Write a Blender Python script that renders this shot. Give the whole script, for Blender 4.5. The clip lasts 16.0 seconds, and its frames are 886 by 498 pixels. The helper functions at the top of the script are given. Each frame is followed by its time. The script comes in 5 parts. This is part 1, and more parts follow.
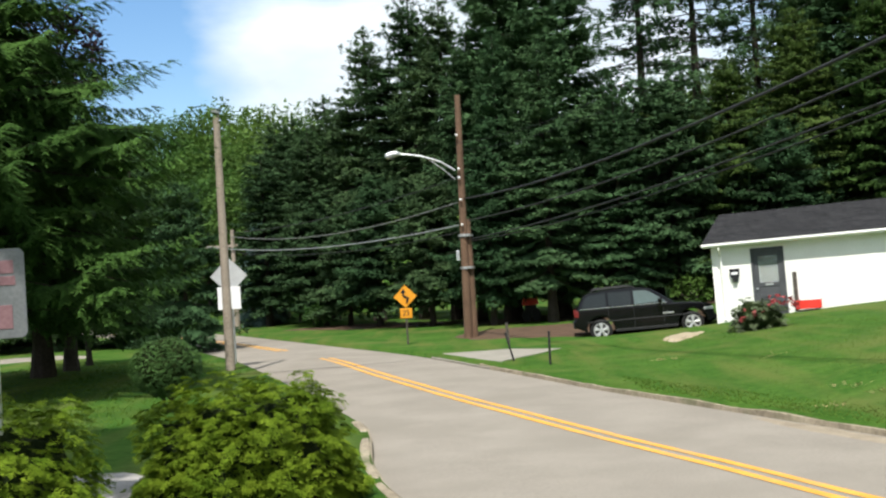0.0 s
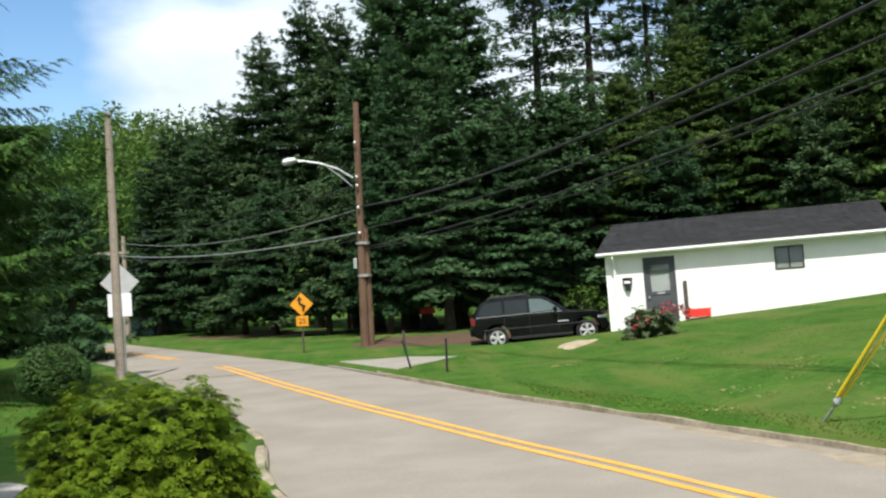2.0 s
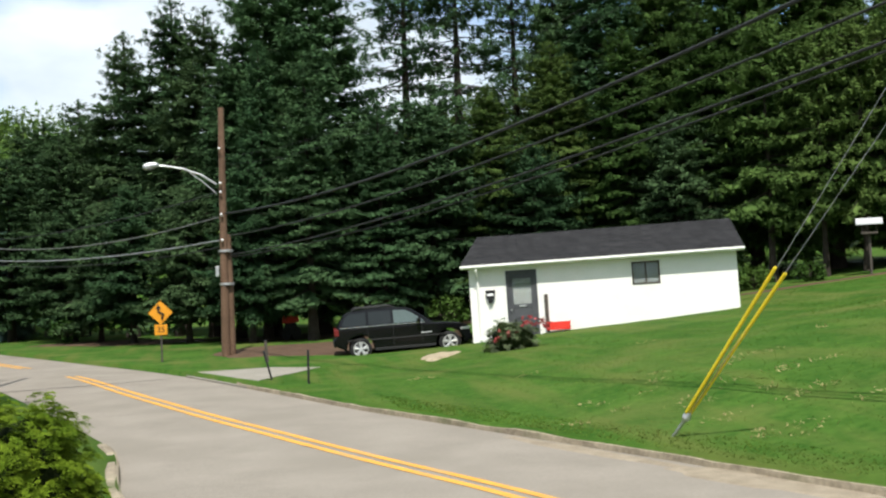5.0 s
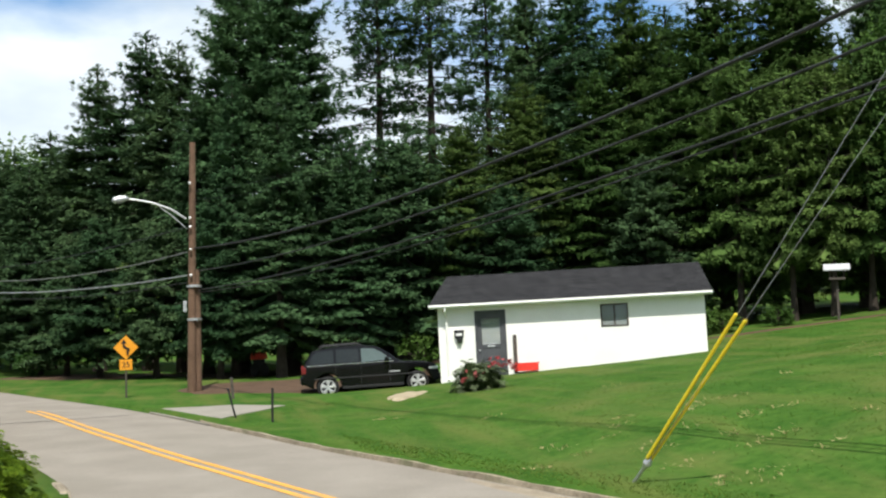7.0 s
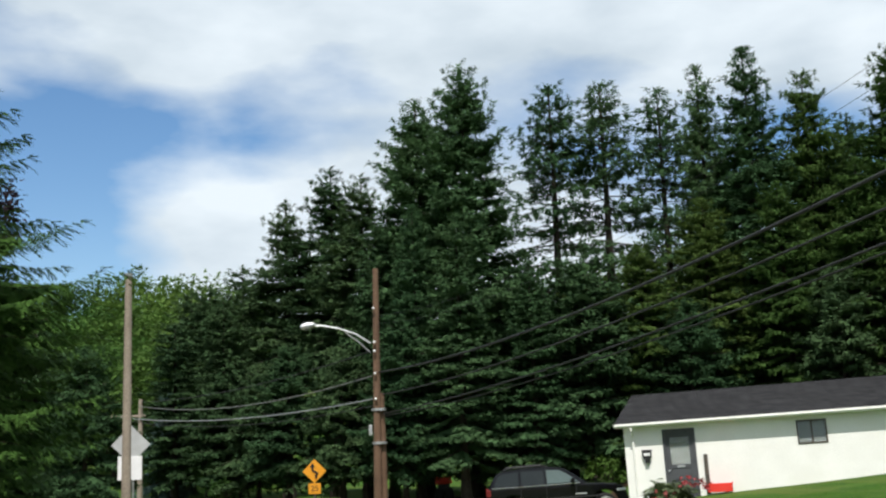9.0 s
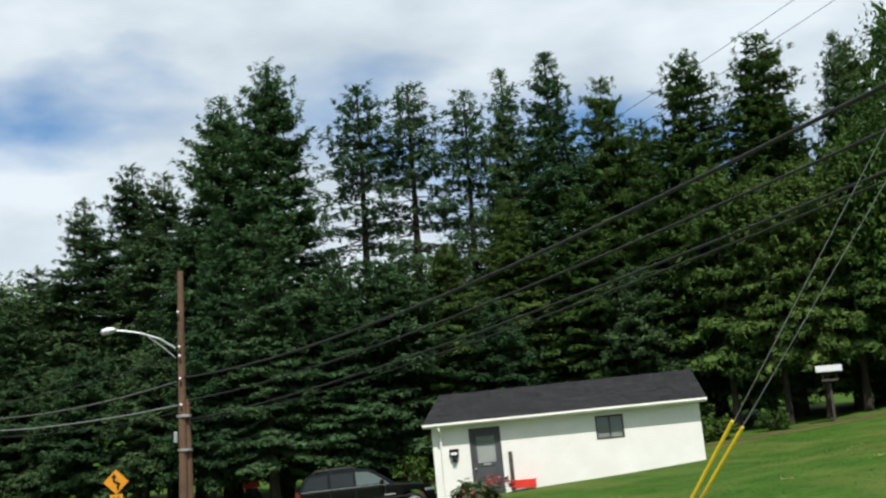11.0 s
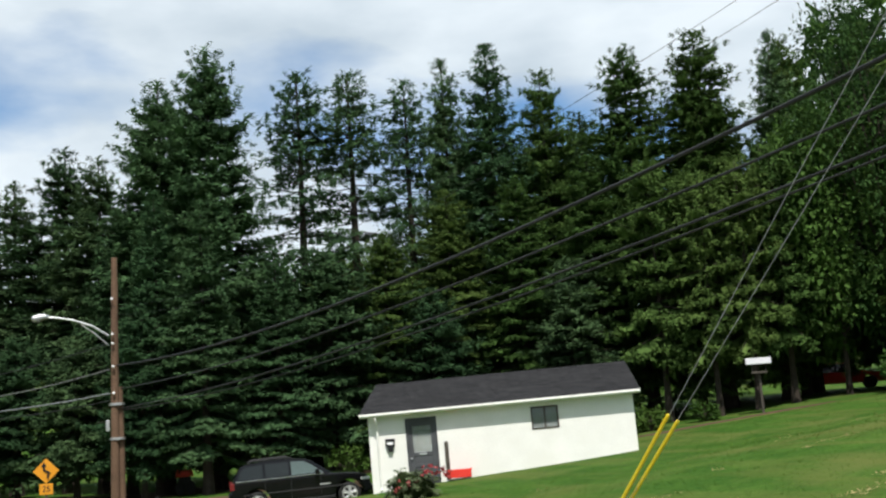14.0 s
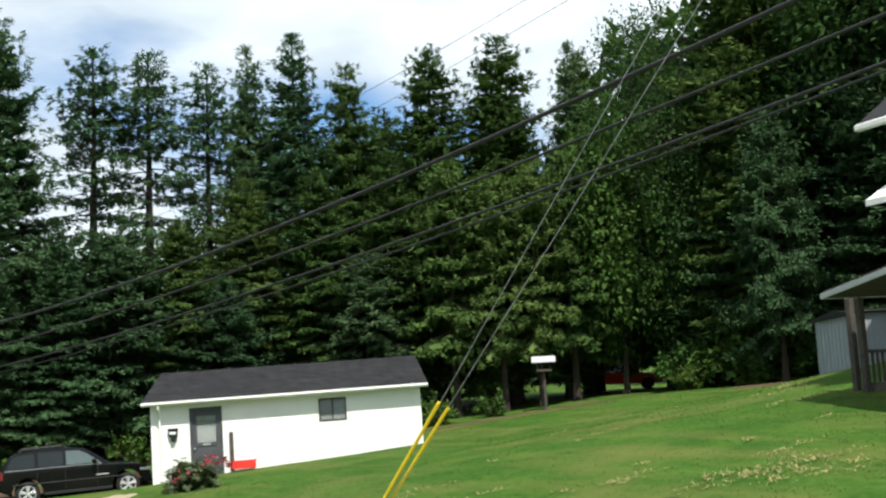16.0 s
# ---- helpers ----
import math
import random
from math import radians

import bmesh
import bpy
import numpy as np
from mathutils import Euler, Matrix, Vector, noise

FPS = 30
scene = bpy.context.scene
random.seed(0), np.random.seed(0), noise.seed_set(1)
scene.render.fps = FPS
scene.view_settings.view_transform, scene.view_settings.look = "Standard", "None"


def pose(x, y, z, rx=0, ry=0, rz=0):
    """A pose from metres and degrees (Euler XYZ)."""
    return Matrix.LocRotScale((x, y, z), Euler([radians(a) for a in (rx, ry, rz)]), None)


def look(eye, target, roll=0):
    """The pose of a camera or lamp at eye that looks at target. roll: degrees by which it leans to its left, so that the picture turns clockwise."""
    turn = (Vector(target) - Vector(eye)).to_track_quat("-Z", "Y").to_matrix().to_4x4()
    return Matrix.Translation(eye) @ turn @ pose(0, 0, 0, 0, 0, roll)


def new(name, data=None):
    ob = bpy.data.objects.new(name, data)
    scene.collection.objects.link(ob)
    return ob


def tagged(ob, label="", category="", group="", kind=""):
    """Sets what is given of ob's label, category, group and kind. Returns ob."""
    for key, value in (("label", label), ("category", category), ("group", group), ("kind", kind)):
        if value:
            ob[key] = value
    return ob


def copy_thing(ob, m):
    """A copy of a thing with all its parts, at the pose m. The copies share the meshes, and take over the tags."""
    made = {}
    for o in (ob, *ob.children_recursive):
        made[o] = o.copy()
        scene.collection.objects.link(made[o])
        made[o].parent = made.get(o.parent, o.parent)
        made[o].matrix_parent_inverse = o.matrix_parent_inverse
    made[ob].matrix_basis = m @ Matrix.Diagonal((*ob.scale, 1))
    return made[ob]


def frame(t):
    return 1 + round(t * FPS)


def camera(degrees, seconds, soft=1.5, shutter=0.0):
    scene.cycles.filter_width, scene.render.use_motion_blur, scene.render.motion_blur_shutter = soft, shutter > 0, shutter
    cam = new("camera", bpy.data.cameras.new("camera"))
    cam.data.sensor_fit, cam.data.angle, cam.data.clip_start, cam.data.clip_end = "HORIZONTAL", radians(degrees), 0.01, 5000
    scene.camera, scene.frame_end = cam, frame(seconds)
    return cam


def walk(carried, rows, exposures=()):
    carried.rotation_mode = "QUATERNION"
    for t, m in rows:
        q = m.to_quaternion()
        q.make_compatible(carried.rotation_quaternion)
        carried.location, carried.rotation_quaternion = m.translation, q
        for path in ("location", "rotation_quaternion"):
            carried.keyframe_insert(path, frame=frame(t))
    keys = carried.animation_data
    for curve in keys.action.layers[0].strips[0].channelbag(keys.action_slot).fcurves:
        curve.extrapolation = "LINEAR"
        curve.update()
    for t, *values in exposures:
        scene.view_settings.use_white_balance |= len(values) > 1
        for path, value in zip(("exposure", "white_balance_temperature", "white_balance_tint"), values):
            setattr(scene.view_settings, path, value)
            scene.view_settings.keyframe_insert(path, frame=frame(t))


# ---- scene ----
cam = camera(43.66, 16.0, soft=2.3)
EYE, TILT, LEAN = 2.2, 1.4, 3.6
ROWS = [
    (0, -0.000, -0.000, -0.000, 0.080, -0.050, 0.000),
    (0.5, -0.012, 0.036, 0.004, -0.921, 0.020, -0.400),
    (1, -0.007, 0.097, 0.048, -1.950, 0.891, 0.086),
    (1.5, -0.056, 0.059, -0.029, -3.353, 1.028, 0.144),
    (2, -0.025, 0.055, -0.064, -5.275, 0.483, -0.383),
    (2.5, -0.042, 0.056, -0.038, -6.535, 0.166, -0.841),
    (3, -0.035, 0.055, -0.054, -7.761, -0.196, -0.989),
    (3.5, -0.023, 0.027, -0.068, -9.114, 0.075, -1.200),
    (4, -0.004, 0.030, -0.028, -10.993, 1.225, -1.342),
    (4.2, -0.013, 0.040, -0.016, -11.282, 0.886, -1.304),
    (6.3, 0.171, 0.068, 0.067, -13.534, 1.195, -1.253),
    (6.5, 0.181, 0.063, 0.068, -13.401, 0.743, -0.950),
    (7, 0.182, 0.073, 0.077, -13.528, 2.984, -2.244),
    (7.5, 0.170, 0.109, 0.012, -10.762, 5.748, -2.917),
    (8, 0.138, 0.125, 0.051, -9.819, 7.072, -2.403),
    (8.5, 0.072, 0.162, 0.017, -5.114, 9.037, -1.391),
    (9, 0.169, 0.075, -0.143, -4.136, 9.227, -1.421),
    (9.5, 0.247, 0.052, -0.063, -8.939, 8.429, -1.511),
    (9.7, 0.229, 0.052, -0.049, -11.696, 9.391, -1.419),
    (11.8, 0.039, 0.006, 0.136, -14.128, 8.338, 0.304),
    (12, 0.008, 0.006, 0.121, -13.852, 7.705, 0.552),
    (12.5, 0.002, -0.016, 0.103, -13.715, 7.987, 0.749),
    (13, 0.039, -0.006, 0.157, -14.183, 8.212, 0.320),
    (13.5, 0.031, 0.031, 0.163, -15.352, 8.328, 0.154),
    (14, 0.059, -0.010, 0.137, -17.275, 8.464, -0.025),
    (14.5, 0.110, -0.035, 0.108, -20.114, 8.088, -1.046),
    (15, 0.172, -0.036, 0.113, -25.706, 7.821, -2.138),
    (15.5, 0.254, -0.098, 0.050, -27.220, 8.588, -1.065),
    (16, 0.328, -0.115, 0.015, -27.616, 8.377, -1.051),
]
EXPOSURES = [(0, 0.42), (3.0, 0.38), (4.2, 0.33), (6.5, 0.34), (8.0, 0.26), (9.0, 0.09), (9.5, -0.06), (11.8, 0.06), (14.0, 0.09), (15.0, 0.18), (15.4, 0.38), (16, 0.4)]
walk(cam, [(t, pose(0, 0, EYE, TILT, LEAN, 0) @ pose(x, y, z, 90 + pitch, roll, yaw)) for t, x, y, z, yaw, pitch, roll in ROWS], EXPOSURES)

# ---- light ----
SUN_AZ, SUN_EL = 190.0, 58.0      # compass from +y, clockwise
world = bpy.data.worlds.new("world")
scene.world = world
world.use_nodes = True
wn, wl = world.node_tree.nodes, world.node_tree.links
wn.clear()
sky = wn.new("ShaderNodeTexSky")
sky.sky_type = 'NISHITA'
sky.sun_disc = False
sky.sun_elevation = radians(SUN_EL)
sky.sun_rotation = radians(SUN_AZ)
sky.air_density, sky.dust_density, sky.ozone_density = 1.0, 0.6, 1.2
tc = wn.new("ShaderNodeTexCoord")
mp = wn.new("ShaderNodeMapping")
mp.inputs["Scale"].default_value = (1.0, 1.0, 2.3)
mp.inputs["Location"].default_value = (0.55, 0.2, 0.35)
cn = wn.new("ShaderNodeTexNoise")
cn.inputs["Scale"].default_value = 2.6
cn.inputs["Detail"].default_value = 7.0
cn.inputs["Roughness"].default_value = 0.48
cr = wn.new("ShaderNodeValToRGB")
cr.color_ramp.elements[0].position = 0.34
cr.color_ramp.elements[1].position = 0.475
cn2 = wn.new("ShaderNodeTexNoise")
cn2.inputs["Scale"].default_value = 5.0
cn2.inputs["Detail"].default_value = 5.0
cr2 = wn.new("ShaderNodeValToRGB")
cr2.color_ramp.elements[0].position = 0.3
cr2.color_ramp.elements[0].color = (4.9, 5.8, 6.6, 1)
cr2.color_ramp.elements[1].position = 0.62
cr2.color_ramp.elements[1].color = (7.7, 8.5, 9.1, 1)
mixc = wn.new("ShaderNodeMix")
mixc.data_type = 'RGBA'
bg = wn.new("ShaderNodeBackground")
bg.inputs["Strength"].default_value = 0.105
wo = wn.new("ShaderNodeOutputWorld")
wl.new(tc.outputs["Generated"], mp.inputs["Vector"])
wl.new(mp.outputs["Vector"], cn.inputs["Vector"])
wl.new(mp.outputs["Vector"], cn2.inputs["Vector"])
gap_d = wn.new("ShaderNodeVectorMath")          # a clearer stretch of sky low in the north-west
gap_d.operation = 'DISTANCE'
gap_d.inputs[1].default_value = (-0.25, 0.945, 0.205)
gap_r = wn.new("ShaderNodeMapRange")
gap_r.inputs["From Min"].default_value, gap_r.inputs["From Max"].default_value = 0.0, 0.16
gap_r.inputs["To Min"].default_value, gap_r.inputs["To Max"].default_value = 0.19, 0.0
gap_s = wn.new("ShaderNodeMath")
gap_s.operation = 'SUBTRACT'
wl.new(tc.outputs["Generated"], gap_d.inputs[0])
wl.new(gap_d.outputs["Value"], gap_r.inputs["Value"])
wl.new(cn.outputs["Fac"], gap_s.inputs[0])
wl.new(gap_r.outputs["Result"], gap_s.inputs[1])
gap_e = wn.new("ShaderNodeVectorMath")          # a small break in the clouds above it
gap_e.operation = 'DISTANCE'
gap_e.inputs[1].default_value = (-0.098, 0.958, 0.271)
gap_q = wn.new("ShaderNodeMapRange")
gap_q.inputs["From Min"].default_value, gap_q.inputs["From Max"].default_value = 0.0, 0.1
gap_q.inputs["To Min"].default_value, gap_q.inputs["To Max"].default_value = 0.05, 0.0
gap_u = wn.new("ShaderNodeMath")
gap_u.operation = 'SUBTRACT'
wl.new(tc.outputs["Generated"], gap_e.inputs[0])
wl.new(gap_e.outputs["Value"], gap_q.inputs["Value"])
wl.new(gap_s.outputs[0], gap_u.inputs[0])
wl.new(gap_q.outputs["Result"], gap_u.inputs[1])
wl.new(gap_u.outputs[0], cr.inputs["Fac"])
blue = wn.new("ShaderNodeHueSaturation")
blue.inputs["Saturation"].default_value = 1.22
blue.inputs["Value"].default_value = 1.25
wl.new(sky.outputs["Color"], blue.inputs["Color"])
wl.new(cn2.outputs["Fac"], cr2.inputs["Fac"])
wl.new(cr.outputs["Color"], mixc.inputs["Factor"])
wl.new(blue.outputs["Color"], mixc.inputs["A"])
wl.new(cr2.outputs["Color"], mixc.inputs["B"])
wl.new(mixc.outputs["Result"], bg.inputs["Color"])
wl.new(bg.outputs["Background"], wo.inputs["Surface"])

sun = new("sun", bpy.data.lights.new("sun", 'SUN'))
sun.data.energy = 5.0
sun.data.angle = radians(0.6)
sun.data.color = (1.0, 0.96, 0.89)
_az = radians(SUN_AZ)
_sd = Vector((math.sin(_az) * math.cos(radians(SUN_EL)), math.cos(_az) * math.cos(radians(SUN_EL)), math.sin(radians(SUN_EL))))
sun.matrix_world = look(_sd * 100, (0, 0, 0))


# ---- helpers of this scene ----
def mat(name, a, b, scale=4.0, rough=0.8, metal=0.0, bump=0.2, fine=40.0, spec=0.3, c=None, island=0.0, coords="Object", trans=0.0, apart=0.0):
    """A surface: two colours mixed by coarse and fine noise, optional third in stains, relief by fine noise."""
    m = bpy.data.materials.new(name)
    m.use_nodes = True
    n, l = m.node_tree.nodes, m.node_tree.links
    p = n["Principled BSDF"]
    p.inputs["Roughness"].default_value = rough
    p.inputs["Metallic"].default_value = metal
    p.inputs["Specular IOR Level"].default_value = spec
    co = n.new("ShaderNodeTexCoord")
    n1, n2 = n.new("ShaderNodeTexNoise"), n.new("ShaderNodeTexNoise")
    n1.inputs["Scale"].default_value, n1.inputs["Detail"].default_value = scale, 5
    n2.inputs["Scale"].default_value, n2.inputs["Detail"].default_value = fine, 4
    for q in (n1, n2):
        l.new(co.outputs[coords], q.inputs["Vector"])
    add = n.new("ShaderNodeMath")
    add.operation = 'MULTIPLY_ADD'
    add.inputs[1].default_value = 0.5
    l.new(n2.outputs["Fac"], add.inputs[0])
    half = n.new("ShaderNodeMath")
    half.operation = 'MULTIPLY'
    half.inputs[1].default_value = 0.5
    l.new(n1.outputs["Fac"], half.inputs[0])
    l.new(half.outputs[0], add.inputs[2])
    ramp = n.new("ShaderNodeValToRGB")
    ramp.color_ramp.elements[0].position, ramp.color_ramp.elements[0].color = 0.36, (*a, 1)
    ramp.color_ramp.elements[1].position, ramp.color_ramp.elements[1].color = 0.64, (*b, 1)
    l.new(add.outputs[0], ramp.inputs["Fac"])
    out = ramp.outputs["Color"]
    if c:
        n3, r3, mx = n.new("ShaderNodeTexNoise"), n.new("ShaderNodeValToRGB"), n.new("ShaderNodeMix")
        n3.inputs["Scale"].default_value, n3.inputs["Detail"].default_value = scale * 0.45, 6
        l.new(co.outputs[coords], n3.inputs["Vector"])
        r3.color_ramp.elements[0].position, r3.color_ramp.elements[1].position = 0.52, 0.68
        l.new(n3.outputs["Fac"], r3.inputs["Fac"])
        mx.data_type = 'RGBA'
        mx.inputs["B"].default_value = (*c, 1)
        l.new(r3.outputs["Color"], mx.inputs["Factor"])
        l.new(out, mx.inputs["A"])
        out = mx.outputs["Result"]
    if island:
        g, hsv, mr = n.new("ShaderNodeNewGeometry"), n.new("ShaderNodeHueSaturation"), n.new("ShaderNodeMapRange")
        mr.inputs["To Min"].default_value, mr.inputs["To Max"].default_value = 1 - island, 1 + island
        l.new(g.outputs["Random Per Island"], mr.inputs["Value"])
        l.new(mr.outputs["Result"], hsv.inputs["Value"])
        if apart:                               # each tree its own tone and hue
            oi, mv, mh, mm = n.new("ShaderNodeObjectInfo"), n.new("ShaderNodeMapRange"), n.new("ShaderNodeMapRange"), n.new("ShaderNodeMath")
            mv.inputs["To Min"].default_value, mv.inputs["To Max"].default_value = 1 - apart, 1 + apart
            mh.inputs["To Min"].default_value, mh.inputs["To Max"].default_value = 0.5 + 0.09 * apart, 0.5 - 0.09 * apart
            mm.operation = 'MULTIPLY'
            l.new(oi.outputs["Random"], mv.inputs["Value"])
            l.new(oi.outputs["Random"], mh.inputs["Value"])
            l.new(mr.outputs["Result"], mm.inputs[0])
            l.new(mv.outputs["Result"], mm.inputs[1])
            l.new(mm.outputs[0], hsv.inputs["Value"])
            l.new(mh.outputs["Result"], hsv.inputs["Hue"])
        l.new(out, hsv.inputs["Color"])
        out = hsv.outputs["Color"]
    l.new(out, p.inputs["Base Color"])
    if bump:
        bp = n.new("ShaderNodeBump")
        bp.inputs["Strength"].default_value = bump
        bp.inputs["Distance"].default_value = 0.02
        l.new(n2.outputs["Fac"], bp.inputs["Height"])
        l.new(bp.outputs["Normal"], p.inputs["Normal"])
    if trans:
        tr, ms, om = n.new("ShaderNodeBsdfTranslucent"), n.new("ShaderNodeMixShader"), n["Material Output"]
        ms.inputs[0].default_value = trans
        l.new(out, tr.inputs["Color"])
        l.new(p.outputs[0], ms.inputs[1])
        l.new(tr.outputs[0], ms.inputs[2])
        l.new(ms.outputs[0], om.inputs["Surface"])
    return m


def raw(name, verts, faces, material, parent=None, label="", smooth=False):
    """A mesh object from arrays of corners and faces."""
    me = bpy.data.meshes.new(name)
    me.from_pydata([tuple(v) for v in verts], [], [tuple(f) for f in faces])
    if smooth:
        me.polygons.foreach_set("use_smooth", [True] * len(me.polygons))
    me.update()
    if material:
        me.materials.append(material)
    ob = new(name, me)
    if parent:
        ob.parent = parent
    if label:
        tagged(ob, label)
    return ob


def part(name, bm, material, parent=None, label="", smooth=False):
    """Links a bmesh as one mesh object under a thing or a part."""
    me = bpy.data.meshes.new(name)
    bmesh.ops.recalc_face_normals(bm, faces=bm.faces)
    bm.to_mesh(me)
    bm.free()
    if smooth:
        me.polygons.foreach_set("use_smooth", [True] * len(me.polygons))
    if material:
        me.materials.append(material)
    ob = new(name, me)
    if parent:
        ob.parent = parent
    if label:
        tagged(ob, label)
    return ob


def empty(name, m, label, category, group="", kind=""):
    ob = new(name)
    ob.matrix_world = m
    return tagged(ob, label, category, group, kind)


def box(bm, lo, hi, bevel=0.0, seg=1):
    """Adds a box with bevelled edges between two corners."""
    c = [(a + b) / 2 for a, b in zip(lo, hi)]
    s = [abs(b - a) for a, b in zip(lo, hi)]
    r = bmesh.ops.create_cube(bm, size=1, matrix=Matrix.LocRotScale(c, None, s))
    if bevel:
        es = list({e for v in r["verts"] for e in v.link_edges})
        bmesh.ops.bevel(bm, geom=es, offset=bevel, segments=seg, affect='EDGES', profile=0.5)
    return bm


def tube(bm, pts, radii, sides=10, cap=True):
    """Adds a tube through points with a radius at each."""
    pts = [Vector(p) for p in pts]
    if not hasattr(radii, "__len__"):
        radii = [radii] * len(pts)
    rings = []
    for i, p in enumerate(pts):
        d = (pts[min(i + 1, len(pts) - 1)] - pts[max(i - 1, 0)]).normalized()
        a = d.orthogonal().normalized() if i == 0 else (a - d * a.dot(d)).normalized()
        b = d.cross(a)
        rings.append([bm.verts.new(p + (a * math.cos(k * 2 * math.pi / sides) + b * math.sin(k * 2 * math.pi / sides)) * radii[i]) for k in range(sides)])
    for r0, r1 in zip(rings, rings[1:]):
        for k in range(sides):
            bm.faces.new((r0[k], r0[(k + 1) % sides], r1[(k + 1) % sides], r1[k]))
    if cap:
        bm.faces.new(rings[0][::-1])
        bm.faces.new(rings[-1])
    return bm


def prism(bm, outline, d0, d1, axis="y", bevel=0.0):
    """Adds an outline in two axes pushed through along the third."""
    def p(a, b, d):
        return {"y": (a, d, b), "x": (d, a, b), "z": (a, b, d)}[axis]
    f0 = [bm.verts.new(p(a, b, d0)) for a, b in outline]
    f1 = [bm.verts.new(p(a, b, d1)) for a, b in outline]
    fs = [bm.faces.new(f0), bm.faces.new(f1[::-1])]
    n = len(outline)
    for i in range(n):
        fs.append(bm.faces.new((f0[i], f1[i], f1[(i + 1) % n], f0[(i + 1) % n])))
    if bevel:
        bmesh.ops.recalc_face_normals(bm, faces=fs)
        es = list({e for f in fs[:2] for e in f.edges})
        bmesh.ops.bevel(bm, geom=es, offset=bevel, segments=2, affect='EDGES', profile=0.5)
    return bm


def smooth01(a, b, x):
    k = min(1.0, max(0.0, (x - a) / (b - a)))
    return k * k * (3 - 2 * k)


# ---- materials ----
M_ASPHALT = mat("asphalt", (0.198, 0.176, 0.147), (0.262, 0.235, 0.199), 0.9, 0.92, fine=34, bump=0.5, c=(0.205, 0.183, 0.152), spec=0.2)
M_CRACK = mat("crack_filler", (0.06, 0.055, 0.05), (0.11, 0.10, 0.09), 3, 0.85)
M_YELLOW = mat("road_paint_yellow", (0.52, 0.25, 0.035), (0.66, 0.35, 0.06), 3, 0.7, fine=30, c=(0.45, 0.27, 0.10))
M_CONCRETE = mat("kerb_concrete", (0.17, 0.14, 0.10), (0.34, 0.29, 0.21), 1.6, 0.9, fine=14, bump=0.8, c=(0.10, 0.11, 0.05))
M_APRON = mat("apron_concrete", (0.20, 0.185, 0.155), (0.28, 0.26, 0.22), 1.2, 0.9, fine=30)
M_GRASS = mat("grass", (0.022, 0.068, 0.009), (0.058, 0.118, 0.019), 0.8, 0.95, fine=7, bump=0.5, c=(0.084, 0.112, 0.028), spec=0.05)
M_BLADE = mat("grass_blades", (0.062, 0.125, 0.016), (0.118, 0.195, 0.032), 0.5, 0.9, fine=6, bump=0, c=(0.135, 0.16, 0.042), island=0.25, spec=0.05, trans=0.5)


def streaks(m, tint, amount):
    """Mown rows along the road: a stretched noise tints the grass in long streaks."""
    n, l = m.node_tree.nodes, m.node_tree.links
    p = n["Principled BSDF"]
    src = p.inputs["Base Color"].links[0].from_socket
    co, mp_, nz, rp, mx = n.new("ShaderNodeTexCoord"), n.new("ShaderNodeMapping"), n.new("ShaderNodeTexNoise"), n.new("ShaderNodeMapRange"), n.new("ShaderNodeMix")
    mp_.inputs["Rotation"].default_value = (0, 0, radians(-20))
    mp_.inputs["Scale"].default_value = (1.5, 0.16, 0.6)
    nz.inputs["Scale"].default_value, nz.inputs["Detail"].default_value = 1.0, 5
    rp.inputs["From Min"].default_value, rp.inputs["From Max"].default_value = 0.48, 0.66
    rp.inputs["To Max"].default_value = amount
    mx.data_type = 'RGBA'
    mx.inputs["B"].default_value = (*tint, 1)
    l.new(co.outputs["Object"], mp_.inputs["Vector"])
    l.new(mp_.outputs["Vector"], nz.inputs["Vector"])
    l.new(nz.outputs["Fac"], rp.inputs["Value"])
    l.new(rp.outputs["Result"], mx.inputs["Factor"])
    l.new(src, mx.inputs["A"])
    l.new(mx.outputs["Result"], p.inputs["Base Color"])


streaks(M_GRASS, (0.098, 0.116, 0.030), 0.6)
streaks(M_BLADE, (0.14, 0.17, 0.045), 0.6)
M_DRYGRASS = mat("dry_clippings", (0.24, 0.20, 0.085), (0.40, 0.33, 0.17), 3, 0.95, fine=20, spec=0.1, island=0.3)
M_SOIL = mat("bare_soil", (0.26, 0.21, 0.14), (0.38, 0.32, 0.22), 2, 0.95, fine=20, bump=0.5)
M_DUFF = mat("needle_litter", (0.05, 0.03, 0.018), (0.10, 0.06, 0.035), 2, 0.95, fine=20, bump=0.6, island=0.3)
M_BARK = mat("bark", (0.022, 0.017, 0.013), (0.055, 0.043, 0.034), 3, 0.95, fine=18, bump=0.8)
M_SPRUCE = mat("spruce_needles", (0.040, 0.086, 0.037), (0.083, 0.152, 0.064), 0.35, 0.85, fine=3, bump=0, island=0.3, spec=0.05, trans=0.2, apart=0.2)
M_SPRUCE_B = mat("blue_spruce_needles", (0.07, 0.125, 0.105), (0.12, 0.19, 0.165), 0.5, 0.75, fine=5, bump=0, island=0.25, spec=0.1, trans=0.12)
M_SPRUCE_L = mat("light_spruce_needles", (0.049, 0.089, 0.022), (0.099, 0.158, 0.042), 0.35, 0.85, fine=3, bump=0, island=0.3, spec=0.05, trans=0.22, apart=0.2)
# deeper green needles, darkened to carry shade low and deep in the wood
M_SPRUCE_SHADE = mat("deep_shade_spruce_needles", (0.026, 0.056, 0.024), (0.064, 0.116, 0.048), 0.35, 0.85, fine=3, bump=0, island=0.3, spec=0.05, trans=0.15, apart=0.2)
M_LARCH = mat("feathery_needles", (0.026, 0.062, 0.013), (0.066, 0.135, 0.028), 0.8, 0.75, fine=6, bump=0, island=0.35, spec=0.08, trans=0.12)
